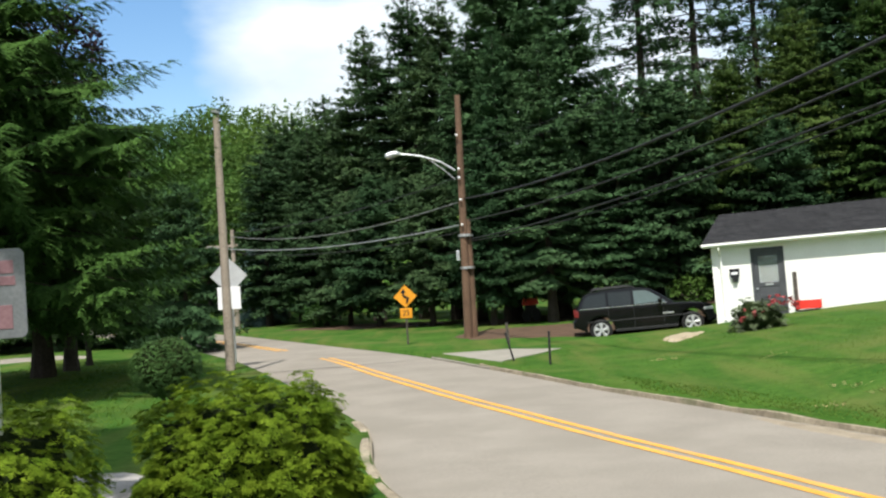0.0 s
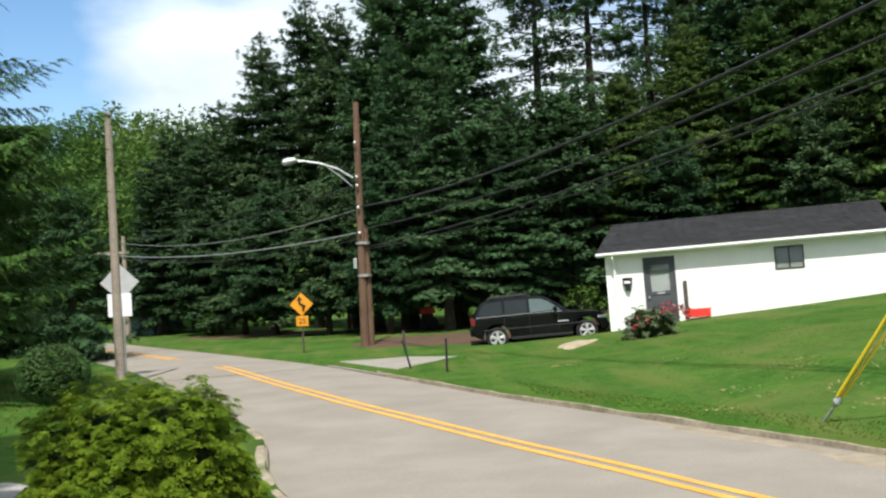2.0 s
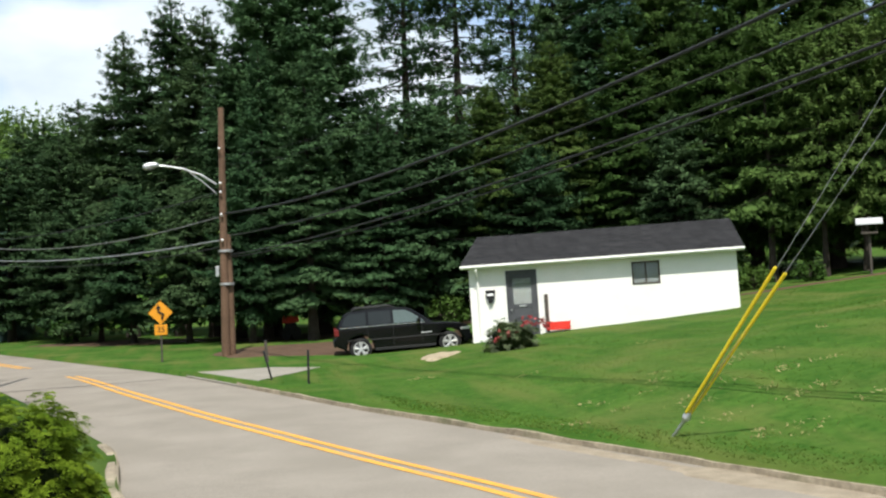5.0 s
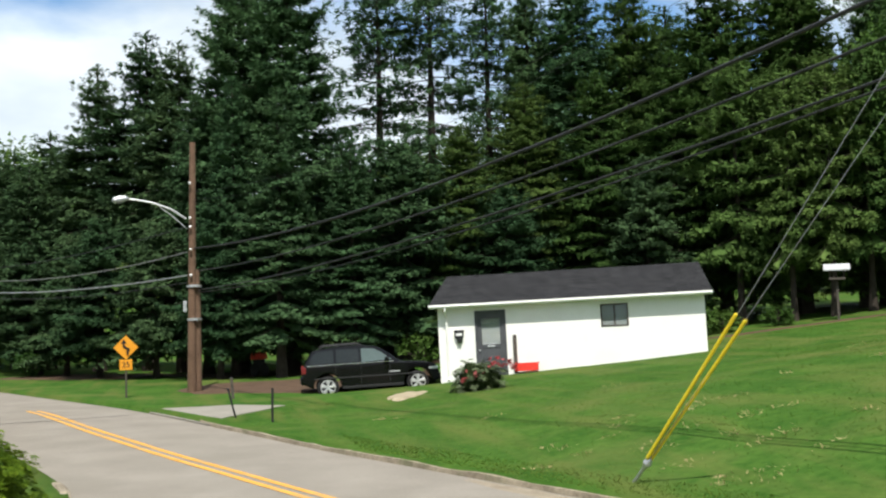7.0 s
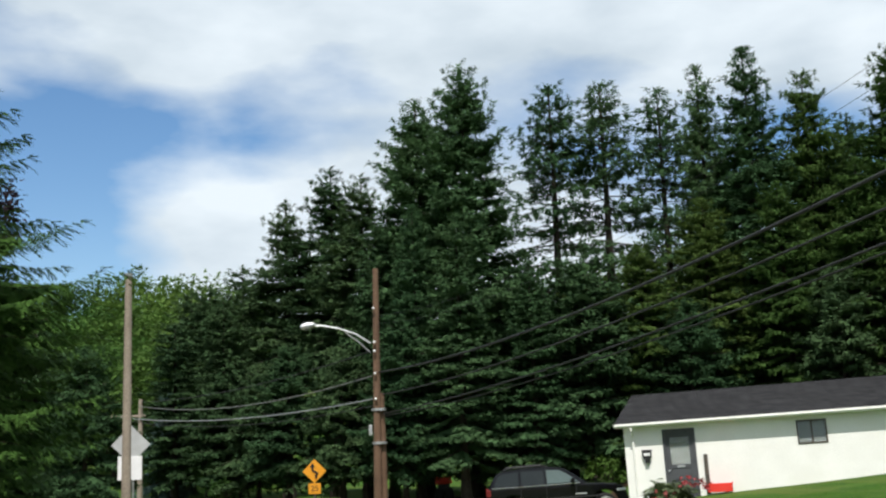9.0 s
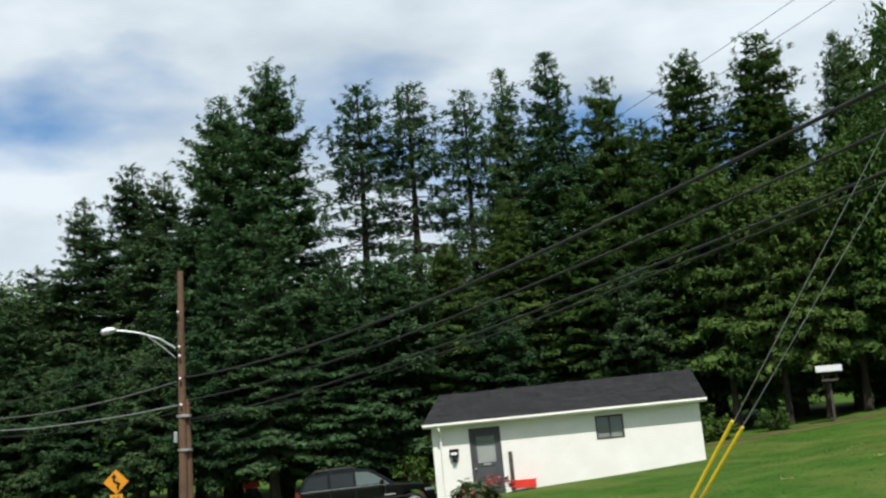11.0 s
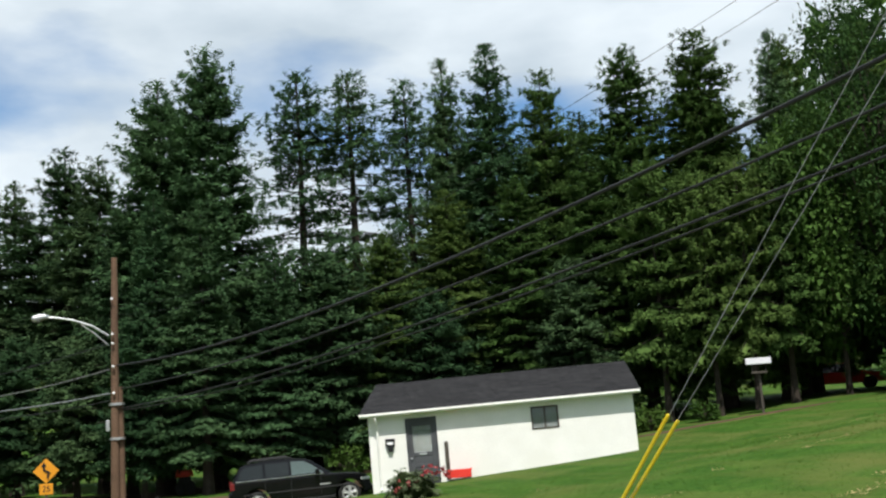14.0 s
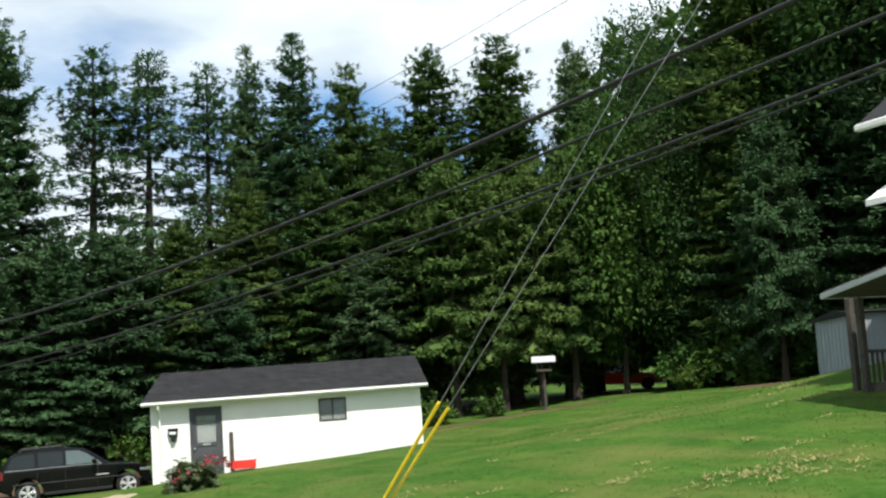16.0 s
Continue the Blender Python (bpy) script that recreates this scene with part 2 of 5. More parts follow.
M_LEAF = mat("broad_leaves", (0.042, 0.092, 0.016), (0.082, 0.155, 0.032), 0.3, 0.75, fine=3, bump=0, island=0.18, spec=0.15, trans=0.3, apart=0.2)
M_LEAF_D = mat("deep_green_leaves", (0.025, 0.060, 0.015), (0.050, 0.102, 0.026), 0.3, 0.75, fine=3, bump=0, island=0.16, spec=0.1, trans=0.3, apart=0.2)
M_PURPLE = mat("purple_leaves", (0.012, 0.006, 0.01), (0.03, 0.013, 0.02), 2, 0.6, bump=0, island=0.4, trans=0.2)
M_SHRUB = mat("golden_cypress", (0.075, 0.135, 0.008), (0.18, 0.255, 0.020), 1.5, 0.8, fine=6, bump=0, island=0.25, spec=0.1, trans=0.3)
# near-black green for the shrub cores: shade between the sprays put into colour
M_SHRUB_SHADE = mat("shrub_inner_shade", (0.008, 0.014, 0.004), (0.02, 0.03, 0.008), 5, 0.9, fine=28, bump=0.9, spec=0.1)
M_BOXLEAF = mat("clipped_leaves", (0.030, 0.078, 0.016), (0.062, 0.128, 0.028), 2, 0.6, fine=20, bump=0, island=0.4, trans=0.15)
M_ROSELEAF = mat("dusty_rose_leaves", (0.075, 0.105, 0.05), (0.135, 0.17, 0.085), 3, 0.7, fine=20, bump=0, island=0.35, trans=0.2)
M_WALL = mat("white_masonry_paint", (0.74, 0.73, 0.70), (0.83, 0.82, 0.79), 1.5, 0.75, fine=25, bump=0.25, c=(0.76, 0.75, 0.71))
M_TRIM = mat("white_trim_paint", (0.72, 0.71, 0.67), (0.82, 0.81, 0.78), 3, 0.5, fine=30, bump=0.1)
M_SHINGLE = mat("asphalt_shingle", (0.020, 0.020, 0.022), (0.038, 0.038, 0.040), 2, 0.95, fine=60, bump=0.5, island=0.22, spec=0.15)
M_DOOR = mat("grey_door_paint", (0.055, 0.058, 0.065), (0.085, 0.088, 0.096), 3, 0.55, fine=25, bump=0.1)
M_DARKWOOD = mat("weathered_dark_wood", (0.045, 0.04, 0.035), (0.10, 0.085, 0.07), 4, 0.9, fine=30, bump=0.5)
M_POLE = mat("pole_wood_brown", (0.085, 0.050, 0.032), (0.155, 0.094, 0.060), 1.2, 0.9, fine=22, bump=0.6)
M_POLE_G = mat("pole_wood_grey", (0.20, 0.165, 0.13), (0.34, 0.29, 0.235), 1.2, 0.9, fine=22, bump=0.6)
M_METAL = mat("galvanised_steel", (0.42, 0.43, 0.44), (0.58, 0.59, 0.6), 6, 0.45, 0.8, bump=0.1)
M_SIGNBACK = mat("sign_aluminium", (0.46, 0.47, 0.48), (0.56, 0.57, 0.58), 5, 0.5, 0.3, bump=0.05)
M_SIGNWHITE = mat("sign_white", (0.72, 0.72, 0.74), (0.82, 0.82, 0.83), 4, 0.5, bump=0.03)
# pale sign face greyed down for tree shade; the lamp lens shares it
M_SIGNPALE = mat("shaded_sign_face", (0.11, 0.115, 0.12), (0.16, 0.165, 0.17), 6, 0.45, bump=0.03)
M_SIGNRED = mat("faded_red", (0.17, 0.09, 0.10), (0.23, 0.13, 0.14), 3, 0.5, bump=0.03)
M_ORANGE = mat("sign_amber", (0.60, 0.24, 0.012), (0.68, 0.29, 0.02), 5, 0.5, bump=0.03)
M_BLACK = mat("black_paint", (0.010, 0.010, 0.011), (0.02, 0.02, 0.022), 5, 0.5, bump=0.05)
M_WIRE = mat("cable_sheath", (0.014, 0.014, 0.015), (0.024, 0.024, 0.024), 5, 0.6, bump=0, spec=0.35)
# cable sheath greyed to carry the sky's sheen
M_WIREG = mat("sheen_grey_cable", (0.10, 0.105, 0.10), (0.15, 0.155, 0.15), 5, 0.7, bump=0)
M_WIREL = mat("bare_strand", (0.22, 0.23, 0.24), (0.34, 0.35, 0.36), 5, 0.5, 0.5, bump=0)
M_GUARD = mat("yellow_plastic", (0.66, 0.50, 0.015), (0.75, 0.58, 0.03), 4, 0.45, bump=0.05)
M_CAR = mat("car_black_paint", (0.003, 0.003, 0.004), (0.005, 0.005, 0.006), 3, 0.1, bump=0, spec=0.3)
M_CARTRIM = mat("black_plastic", (0.014, 0.014, 0.015), (0.022, 0.022, 0.023), 6, 0.6, bump=0.1)
M_TYRE = mat("tyre_rubber", (0.012, 0.012, 0.012), (0.022, 0.022, 0.022), 6, 0.85, bump=0.2)
M_RIM = mat("alloy_rim", (0.55, 0.55, 0.56), (0.65, 0.65, 0.66), 6, 0.35, 0.6, bump=0)
M_CHROME = mat("chrome", (0.7, 0.7, 0.7), (0.75, 0.75, 0.75), 6, 0.12, 1.0, bump=0)
M_RED = mat("red_paint", (0.60, 0.03, 0.02), (0.72, 0.05, 0.035), 3, 0.5, bump=0.05)
M_ROSE = mat("rose_petals", (0.26, 0.025, 0.035), (0.42, 0.10, 0.10), 6, 0.6, bump=0, island=0.4)
M_SHED = mat("grey_shed_siding", (0.24, 0.26, 0.28), (0.31, 0.33, 0.35), 2, 0.7, bump=0.1)
M_STONE = mat("stone", (0.22, 0.20, 0.17), (0.36, 0.33, 0.28), 3, 0.9, bump=0.5)
M_GRAVEL = mat("pale_gravel", (0.20, 0.19, 0.175), (0.34, 0.32, 0.30), 6, 0.95, fine=60, bump=0.6)


def glass(name, tint, rough=0.03):
    m = bpy.data.materials.new(name)
    m.use_nodes = True
    p = m.node_tree.nodes["Principled BSDF"]
    p.inputs["Base Color"].default_value = (*tint, 1)
    p.inputs["Roughness"].default_value = rough
    p.inputs["Transmission Weight"].default_value = 0.75
    p.inputs["IOR"].default_value = 1.45
    return m


M_GLASS = glass("window_glass", (0.55, 0.6, 0.6))
M_CARGLASS = mat("tinted_glass", (0.008, 0.011, 0.012), (0.012, 0.016, 0.016), 3, 0.05, bump=0, spec=0.5)
M_CARGLASS_F = mat("clear_car_glass", (0.05, 0.075, 0.07), (0.07, 0.10, 0.095), 3, 0.06, bump=0, spec=0.9)


# ---- ground and road ----
CURVE = [(-60, 44), (-35, 26), (-12, 14.4), (0, 8.3), (6, 5.4), (9.2, 3.78), (11.6, 2.93), (14.05, 2.12), (18.3, 0.93), (25.5, -1.25), (32, -3.35), (37.2, -5.45), (45, -8.9), (56, -14.4), (72, -25), (100, -48), (150, -95)]


def axis_x(y):
    """x of the yellow line at y: a smooth curve through the control places."""
    c = CURVE
    if y <= c[0][0]:
        return c[0][1] + (y - c[0][0]) * -0.72
    if y >= c[-1][0]:
        return c[-1][1] + (y - c[-1][0]) * -0.94
    i = max(k for k in range(len(c) - 1) if c[k][0] <= y)
    def sl(k):
        a, b = c[max(k - 1, 0)], c[min(k + 1, len(c) - 1)]
        return (b[1] - a[1]) / (b[0] - a[0])
    (y0, x0), (y1, x1) = c[i], c[i + 1]
    h = y1 - y0
    q = (y - y0) / h
    return (2 * q**3 - 3 * q**2 + 1) * x0 + (q**3 - 2 * q**2 + q) * h * sl(i) + (-2 * q**3 + 3 * q**2) * x1 + (q**3 - q**2) * h * sl(i + 1)


def far_w(y):
    return 2.75 - 0.55 * smooth01(12, 21, y) - 0.2 * smooth01(28, 38, y) + 0.5 * smooth01(40, 60, y)


def near_w(y):
    return 2.85 + 0.95 * smooth01(16.5, 10.5, y) + 2.2 * smooth01(10.6, 7.5, y)


def height(x, y):
    """Height of the ground off the road."""
    w = x - axis_x(y)
    n = 0.05 * noise.noise((x * 0.12, y * 0.12, 0)) + 0.03 * noise.noise((x * 0.35, y * 0.5, 6)) + 0.014 * noise.noise((x * 0.9, y * 0.9, 3))
    hill = 16 * smooth01(75, 200, y - 0.55 * x) + 5 * smooth01(60, 160, x)
    if w > 0:
        v = (w - far_w(y)) * 0.95
        q = x - 4.9 - 1.5 * smooth01(31, 34, y)
        run = (q + math.sqrt(q * q + 2.0)) / 2
        run = run if run < 18 else 18 + 6 * (1 - math.exp(-(run - 18) / 6))
        slope = 0.105 + 0.065 * smooth01(27, 14, y)
        toe = 0.08 - 0.06 * smooth01(25, 31, y) * smooth01(0.5, 4, v)
        return toe + slope * run * smooth01(-0.5, 3.5, v) + n * smooth01(0, 2, v) + hill
    v = (-w - near_w(y)) * 0.95
    return 0.10 + 0.2 * smooth01(0.2, 5, v) + 0.32 * smooth01(13, 5, y) * smooth01(0, 4, v) + n * smooth01(0, 2, v) + hill


def ground_z(x, y):
    w = x - axis_x(y)
    return 0.0 if -near_w(y) <= w <= far_w(y) else height(x, y)


def spread(a, b, step, grow, end):
    out, s = [], step
    q = a
    while q < b:
        out.append(q)
        q += step
    while q < end:
        out.append(q)
        s *= grow
        q += s
    out.append(end)
    return out


ys = sorted(set([-k for k in spread(3, 4, 0.8, 1.22, 800)] + [-3 + 0.5 * k for k in range(142)] + spread(68, 70, 1, 1.1, 2500)))
offs = spread(0, 30, 0.6, 1.13, 2500)
verts, faces, cols = [], [], 0
for y in ys:
    ax = axis_x(y)
    row = [ax - near_w(y) - o for o in reversed(offs)] + [ax - near_w(y) + 0.02, ax + far_w(y) - 0.02] + [ax + far_w(y) + o for o in offs]
    cols = len(row)
    for k, x in enumerate(row):
        verts.append((x, y, -0.12 if k in (cols // 2 - 1, cols // 2) else height(x, y)))
for j in range(len(ys) - 1):
    for k in range(cols - 1):
        a = j * cols + k
        faces.append((a, a + 1, a + cols + 1, a + cols))
ground = raw("ground", verts, faces, M_GRASS, smooth=True)
tagged(ground, "mown green lawn rising in a bank from the road", "lawn", kind="structure")

# road surface, joined to the lawns' edges below the kerbs
verts, faces = [], []
ry = [y for y in ys if -200 < y < 400]
for y in ry:
    ax, a, b = axis_x(y), -near_w(y), far_w(y)
    for k in range(9):
        w = a + (b - a) * k / 8
        verts.append((ax + w, y, 0.035 * (1 - ((2 * k - 8) / 8) ** 2) - 0.035 + 0.0))
for j in range(len(ry) - 1):
    for k in range(8):
        a = j * 9 + k
        faces.append((a, a + 1, a + 10, a + 9))
road = raw("road", verts, faces, M_ASPHALT, smooth=True)
tagged(road, "worn grey asphalt road with patched cracks", "road", kind="structure")


def road_z(w, y):
    a, b = -near_w(y), far_w(y)
    k = (w - a) / (b - a) * 8
    return 0.035 * (1 - ((2 * k - 8) / 8) ** 2) - 0.035


def stripe(name, w0, w1, y0, y1, material, lift=0.006, step=0.5, wob=0.0, drift=0.0):
    v, f = [], []
    n = max(2, int((y1 - y0) / step))
    for j in range(n + 1):
        y = y0 + (y1 - y0) * j / n
        for w in (w0, (w0 + w1) / 2, w1):
            dw = wob * noise.noise((y * 1.7, w * 3, 2)) + drift * smooth01(11, 21, y) * (1 - 0.55 * smooth01(24, 33, y))
            v.append((axis_x(y) + w + dw, y, road_z(w, y) + lift))
    for j in range(n):
        for k in range(2):
            a = 3 * j + k
            f.append((a, a + 1, a + 4, a + 3))
    return raw(name, v, f, material)


for w in (-0.19, 0.06):
    tagged(stripe("road_line", w, w + 0.13, -40, 32.3, M_YELLOW, wob=0.008, drift=-0.38), "worn yellow centre line painted on asphalt", "road marking", "double centre line", "structure")
    tagged(stripe("road_line", w - 0.15, w - 0.02, 37, 64, M_YELLOW, wob=0.008), "faded yellow centre line painted on asphalt", "road marking", "double centre line", "structure")


# ---- trees ----
def rnd(a, b):
    return random.uniform(a, b)


def kite(v, f, p, d, n, ln, wd):
    """A needle spray: a narrow four-cornered leaf from p along d, widest at two fifths."""
    s = d.cross(n)
    if s.length < 1e-4:
        s = d.orthogonal()
    s.normalize()
    k = len(v)
    m = p + d * (ln * 0.42)
    v += [p, m + s * (wd * 0.5), p + d * ln, m - s * (wd * 0.5)]
    f.append((k, k + 1, k + 2, k + 3))


def trunk_mesh(h, r, lean=0.0):
    bm = bmesh.new()
    n = 9
    pts = [(lean * (i / n) ** 2 * h + 0.06 * r * math.sin(i * 2.1), 0.05 * r * math.cos(i * 1.7), h * i / n) for i in range(n + 1)]
    tube(bm, pts, [r * (1.35 if i == 0 else 1) * (1 - 0.94 * i / n) + 0.012 for i in range(n + 1)], 9)
    return bm


def spray(v, f, p, d, n, ln, wd):
    """A pointed spray of needles: a three-cornered leaf from a broad root."""
    q = d.cross(n)
    if q.length < 1e-4:
        q = d.orthogonal()
    q.normalize()
    k = len(v)
    v += [p - q * (wd * 0.5), p + q * (wd * 0.5), p + d * ln]
    f.append((k, k + 1, k + 2))


def spruce(name, seed, h, r, z0, material, label, gap=0.62, per=8, droop=0.22, tip=0.12, thin=1.0, leaf=0.2, hang=0.3, shape=0.6, fill=True, tris=13, ragged=0.3, group="conifer wood"):
    """A conifer: tapered trunk, whorls of limbs, each a drooping bough of needle tufts with dark gaps below."""
    random.seed(seed)
    t = empty(name, Matrix(), label, "tree", group)
    bm = trunk_mesh(h * 0.99, h * 0.0115 + 0.05)
    v, f = [], []
    z = z0
    up_z = Vector((0, 0, 1))

    def tuft(c, out, side, size, m):
        for _ in range(m):
            a, b = rnd(-0.3, 1.0), rnd(-0.9, 0.9)
            d = (out * a + side * b + up_z * rnd(-0.45, 0.25)).normalized()
            o = c + (out * a + side * b) * rnd(0, 0.17) + up_z * rnd(-0.14, 0.1)
            spray(v, f, o, d, out * rnd(0.0, 0.9) + up_z + side * rnd(-0.45, 0.45), size * rnd(0.7, 1.25), size * rnd(0.42, 0.62))
        if random.random() < hang:
            for _ in range(3):
                d = (out * rnd(-0.2, 0.4) + side * rnd(-0.4, 0.4) - up_z).normalized()
                spray(v, f, c + side * rnd(-0.15, 0.15), d, out + side * rnd(-0.8, 0.8), size * rnd(1.0, 1.7), size * 0.5)

    while z < h - 0.12:
        k = (z - z0) / (h - z0)
        env = r * (1 - k) ** shape + 0.12
        if k < 0.1:
            env *= 0.75 + 2.5 * k
        turn = rnd(0, 6.283)
        cnt = per if k < 0.8 else max(5, per - 2)
        for j in range(cnt):
            if random.random() > thin + (1 - thin) * smooth01(0.55, 0.8, k):
                continue
            az = turn + 6.283 * (j + rnd(-0.35, 0.35)) / cnt
            out = Vector((math.cos(az), math.sin(az), 0))
            side = Vector((-math.sin(az), math.cos(az), 0))
            L = env * rnd(0.72, 1.08) * (1 + ragged * noise.noise((out.x * 1.3 + seed, out.y * 1.3, z * 0.45)) * 1.6)
            L = max(0.2, L)
            up = -droop * (1 - k) + 0.24 * k + rnd(-0.24, 0.2)
            root = Vector((0, 0, z + rnd(-0.75, 0.75) * gap * (1 - 0.6 * k)))
            bend = rnd(-0.15, 0.15)

            def at(s):
                return root + out * (L * s) + side * (bend * L * s * s) + up_z * (L * (up * s - 0.2 * s * s * (1 - k) + tip * s * s * s))

            n = max(2, int(L / 0.31))
            for i in range(1, n + 1):
                s = i / n
                if s < (0.38 if L > 1.4 else 0.2):
                    continue
                p = at(s)
                hw = 0.36 * L * (1 - s) ** 0.7 * min(1, s * 2) + 0.05
                m = 1 + int(2 * hw / 0.4)
                for e in range(m):
                    q = 0 if m == 1 else -hw + 2 * hw * e / (m - 1)
                    c = p + side * (q + rnd(-0.07, 0.07)) - up_z * (0.32 * abs(q) + rnd(0, 0.08)) + out * (rnd(-0.1, 0.1) - 0.2 * abs(q))
                    tuft(c, out, side * (1 if q >= 0 else -1) if abs(q) > 0.1 else side, leaf * (0.75 if k > 0.93 else 1), tris)
            if fill and L > 0.7:                    # the close inner needles of the bough
                k0 = len(v)
                for i in range(8):
                    s = 0.08 + 0.095 * i
                    p = at(s) - up_z * 0.09
                    wd = L * (0.05 + 0.15 * math.sin(3.14 * min(1, s))) * (rnd(0.8, 1.3) if i % 2 else rnd(0.35, 0.7))
                    v += [p - side * wd - up_z * (wd * rnd(0.2, 0.6)), p + up_z * 0.02, p + side * wd - up_z * (wd * rnd(0.2, 0.6))]
                    if i:
                        a = k0 + 3 * i
                        f += [(a - 3, a - 2, a + 1, a), (a - 2, a - 1, a + 2, a + 1)]
            if L > 0.8 and (j % 3 == 0 or not fill):
                tube(bm, [at(0), at(0.35), at(0.75)], [0.012 + 0.013 * L, 0.01 + 0.008 * L, 0.008], 4, False)
        z += gap * (0.45 + 0.55 * (1 - k)) * rnd(0.85, 1.15)
    for i in range(26):
        a = rnd(0, 6.28)
        q = Vector((math.cos(a) * 0.7, math.sin(a) * 0.7, rnd(0.1, 1))).normalized()
        spray(v, f, Vector((0, 0, h - rnd(0.05, 0.6))), q, Vector((rnd(-1, 1), rnd(-1, 1), 0.2)), 0.26, 0.11)
    part("trunk", bm, M_BARK, t)
    raw("crown", v, f, material, t)
    return t


def feathery(name, seed, h, r, z0, material, label, limbs=120, cap=3.2, boughs=()):
    """A near conifer: limbs with rows of hanging branchlets, each feathered on both sides with needles. Boughs: height of root, bearing, length, rise."""
    random.seed(seed)
    t = empty(name, Matrix(), label, "tree")
    bm = trunk_mesh(h, 0.24)
    v, f = [], []
    up_z = Vector((0, 0, 1))
    todo = []
    for j in range(limbs):
        k = (j + rnd(0, 1)) / limbs
        todo.append((z0 + (h - z0) * k, j * 2.399 + rnd(-0.3, 0.3), min(r * (1 - k), cap) * rnd(0.7, 1.05) + 0.2, rnd(-0.1, 0.25)))
    todo += list(boughs)
    for j, (z, az, L, up) in enumerate(todo):
        out, side = Vector((math.cos(az), math.sin(az), 0)), Vector((-math.sin(az), math.cos(az), 0))
        n = max(4, int(L / 0.15))
        line, prev = [], Vector((0, 0, z))
        for i in range(n + 1):
            s = i / n
            p = Vector((0, 0, z)) + out * (L * s) + up_z * (L * (up * s - 0.28 * s * s + 0.22 * s ** 4)) + side * (0.1 * L * math.sin(s * 3 + j))
            line.append(p)
            if s < 0.25:
                prev = p
                continue
            d = (p - prev).normalized()
            prev = p
            for sg in (1, -1, rnd(-0.5, 0.5)):
                bl = (0.26 + 0.62 * (1 - s) ** 0.8) * rnd(0.6, 1.25)
                q = (d * 0.75 + side * sg * rnd(0.5, 1.0) - up_z * rnd(0.15, 0.75)).normalized()
                lat = q.cross(up_z).normalized()
                m = max(3, int(bl / 0.06))
                for e in range(m):
                    x = bl * e / m
                    o = p + q * x - up_z * (0.4 * x * x)
                    for g in (1, -1):
                        w = (q * rnd(0.7, 1.1) + lat * g * rnd(0.4, 0.8) + up_z * rnd(-0.3, 0.1)).normalized()
                        spray(v, f, o, w, up_z + out * rnd(0, 0.6) + side * rnd(-0.3, 0.3), rnd(0.11, 0.19), rnd(0.035, 0.055))
        k0 = len(v)                             # the close inner needles of the bough
        for i in range(12):
            p = line[int(n * (0.04 + 0.065 * i))]
            wd = L * 0.11 * (rnd(0.9, 1.4) if i % 2 else rnd(0.3, 0.6)) * (1 - 0.05 * i)
            v += [p - side * wd - up_z * (wd * rnd(0.5, 1.1)), p - up_z * 0.03, p + side * wd - up_z * (wd * rnd(0.5, 1.1))]
            if i:
                a = k0 + 3 * i
                f += [(a - 3, a - 2, a + 1, a), (a - 2, a - 1, a + 2, a + 1)]
        if j % 2 == 0:
            stem = line[:max(3, int(n * 0.8))][::2]
            tube(bm, stem, [0.03 * (1 - 0.8 * i / len(stem)) for i in range(len(stem))], 5, False)
    part("trunk", bm, M_BARK, t)
    raw("crown", v, f, material, t)
    return t


def broadleaf(name, seed, h, r, z0, material, label, clumps=70, leaves=42, size=0.3, squash=0.8, group="broadleaf wood", category="tree"):
    """A leafy tree: trunk, forked limbs, clumps of leaves with gaps between."""
    random.seed(seed)
    t = empty(name, Matrix(), label, category, group)
    bm = trunk_mesh(h * 0.75, h * 0.014 + 0.03, 0.03)
    v, f = [], []
    ctr = Vector((0, 0, (h + z0) / 2))
    for c in range(clumps):
        q = Vector((rnd(-1, 1), rnd(-1, 1), rnd(-1, 1)))
        while q.length > 1:
            q = Vector((rnd(-1, 1), rnd(-1, 1), rnd(-1, 1)))
        q = q.normalized() * (q.length ** 0.45)
        p = ctr + Vector((q.x * r, q.y * r, q.z * (h - z0) / 2))
        cr_ = r * rnd(0.2, 0.34)
        if c % 3 == 0:
            a = Vector((0, 0, z0 + (p.z - z0) * rnd(0.1, 0.5)))
            tube(bm, [a, a.lerp(p, 0.5) + Vector((0, 0, 0.1 * r)), p], [0.02 * r + 0.02, 0.012 * r + 0.01, 0.006], 4, False)
        for k in range(leaves):
            o = Vector((rnd(-1, 1), rnd(-1, 1), rnd(-1, 1) * squash))
            o = o.normalized() * (cr_ * rnd(0.25, 1.0))
            d = (o.normalized() + Vector((rnd(-0.7, 0.7), rnd(-0.7, 0.7), rnd(-0.8, 0.3)))).normalized()
            spray(v, f, p + o, d, Vector((rnd(-0.8, 0.8), rnd(-0.8, 0.8), 1.2)) + o.normalized() * 0.6, size * rnd(0.7, 1.3), size * rnd(0.6, 0.9))
    part("trunk", bm, M_BARK, t)
    raw("crown", v, f, material, t)
    return t


def put(tree, x, y, top, base=None, wide=1.0, turn=None, ref=1.0):
    """A copy of a template tree whose tip is at height top."""
    zb = ground_z(x, y) - 0.08
    s = (top - zb) / ref
    m = Matrix.Translation((x, y, zb)) @ Matrix.Rotation(turn if turn is not None else rnd(0, 6.28), 4, 'Z') @ Matrix.Diagonal((s * wide, s * wide, s, 1))
    return copy_thing(tree, m)


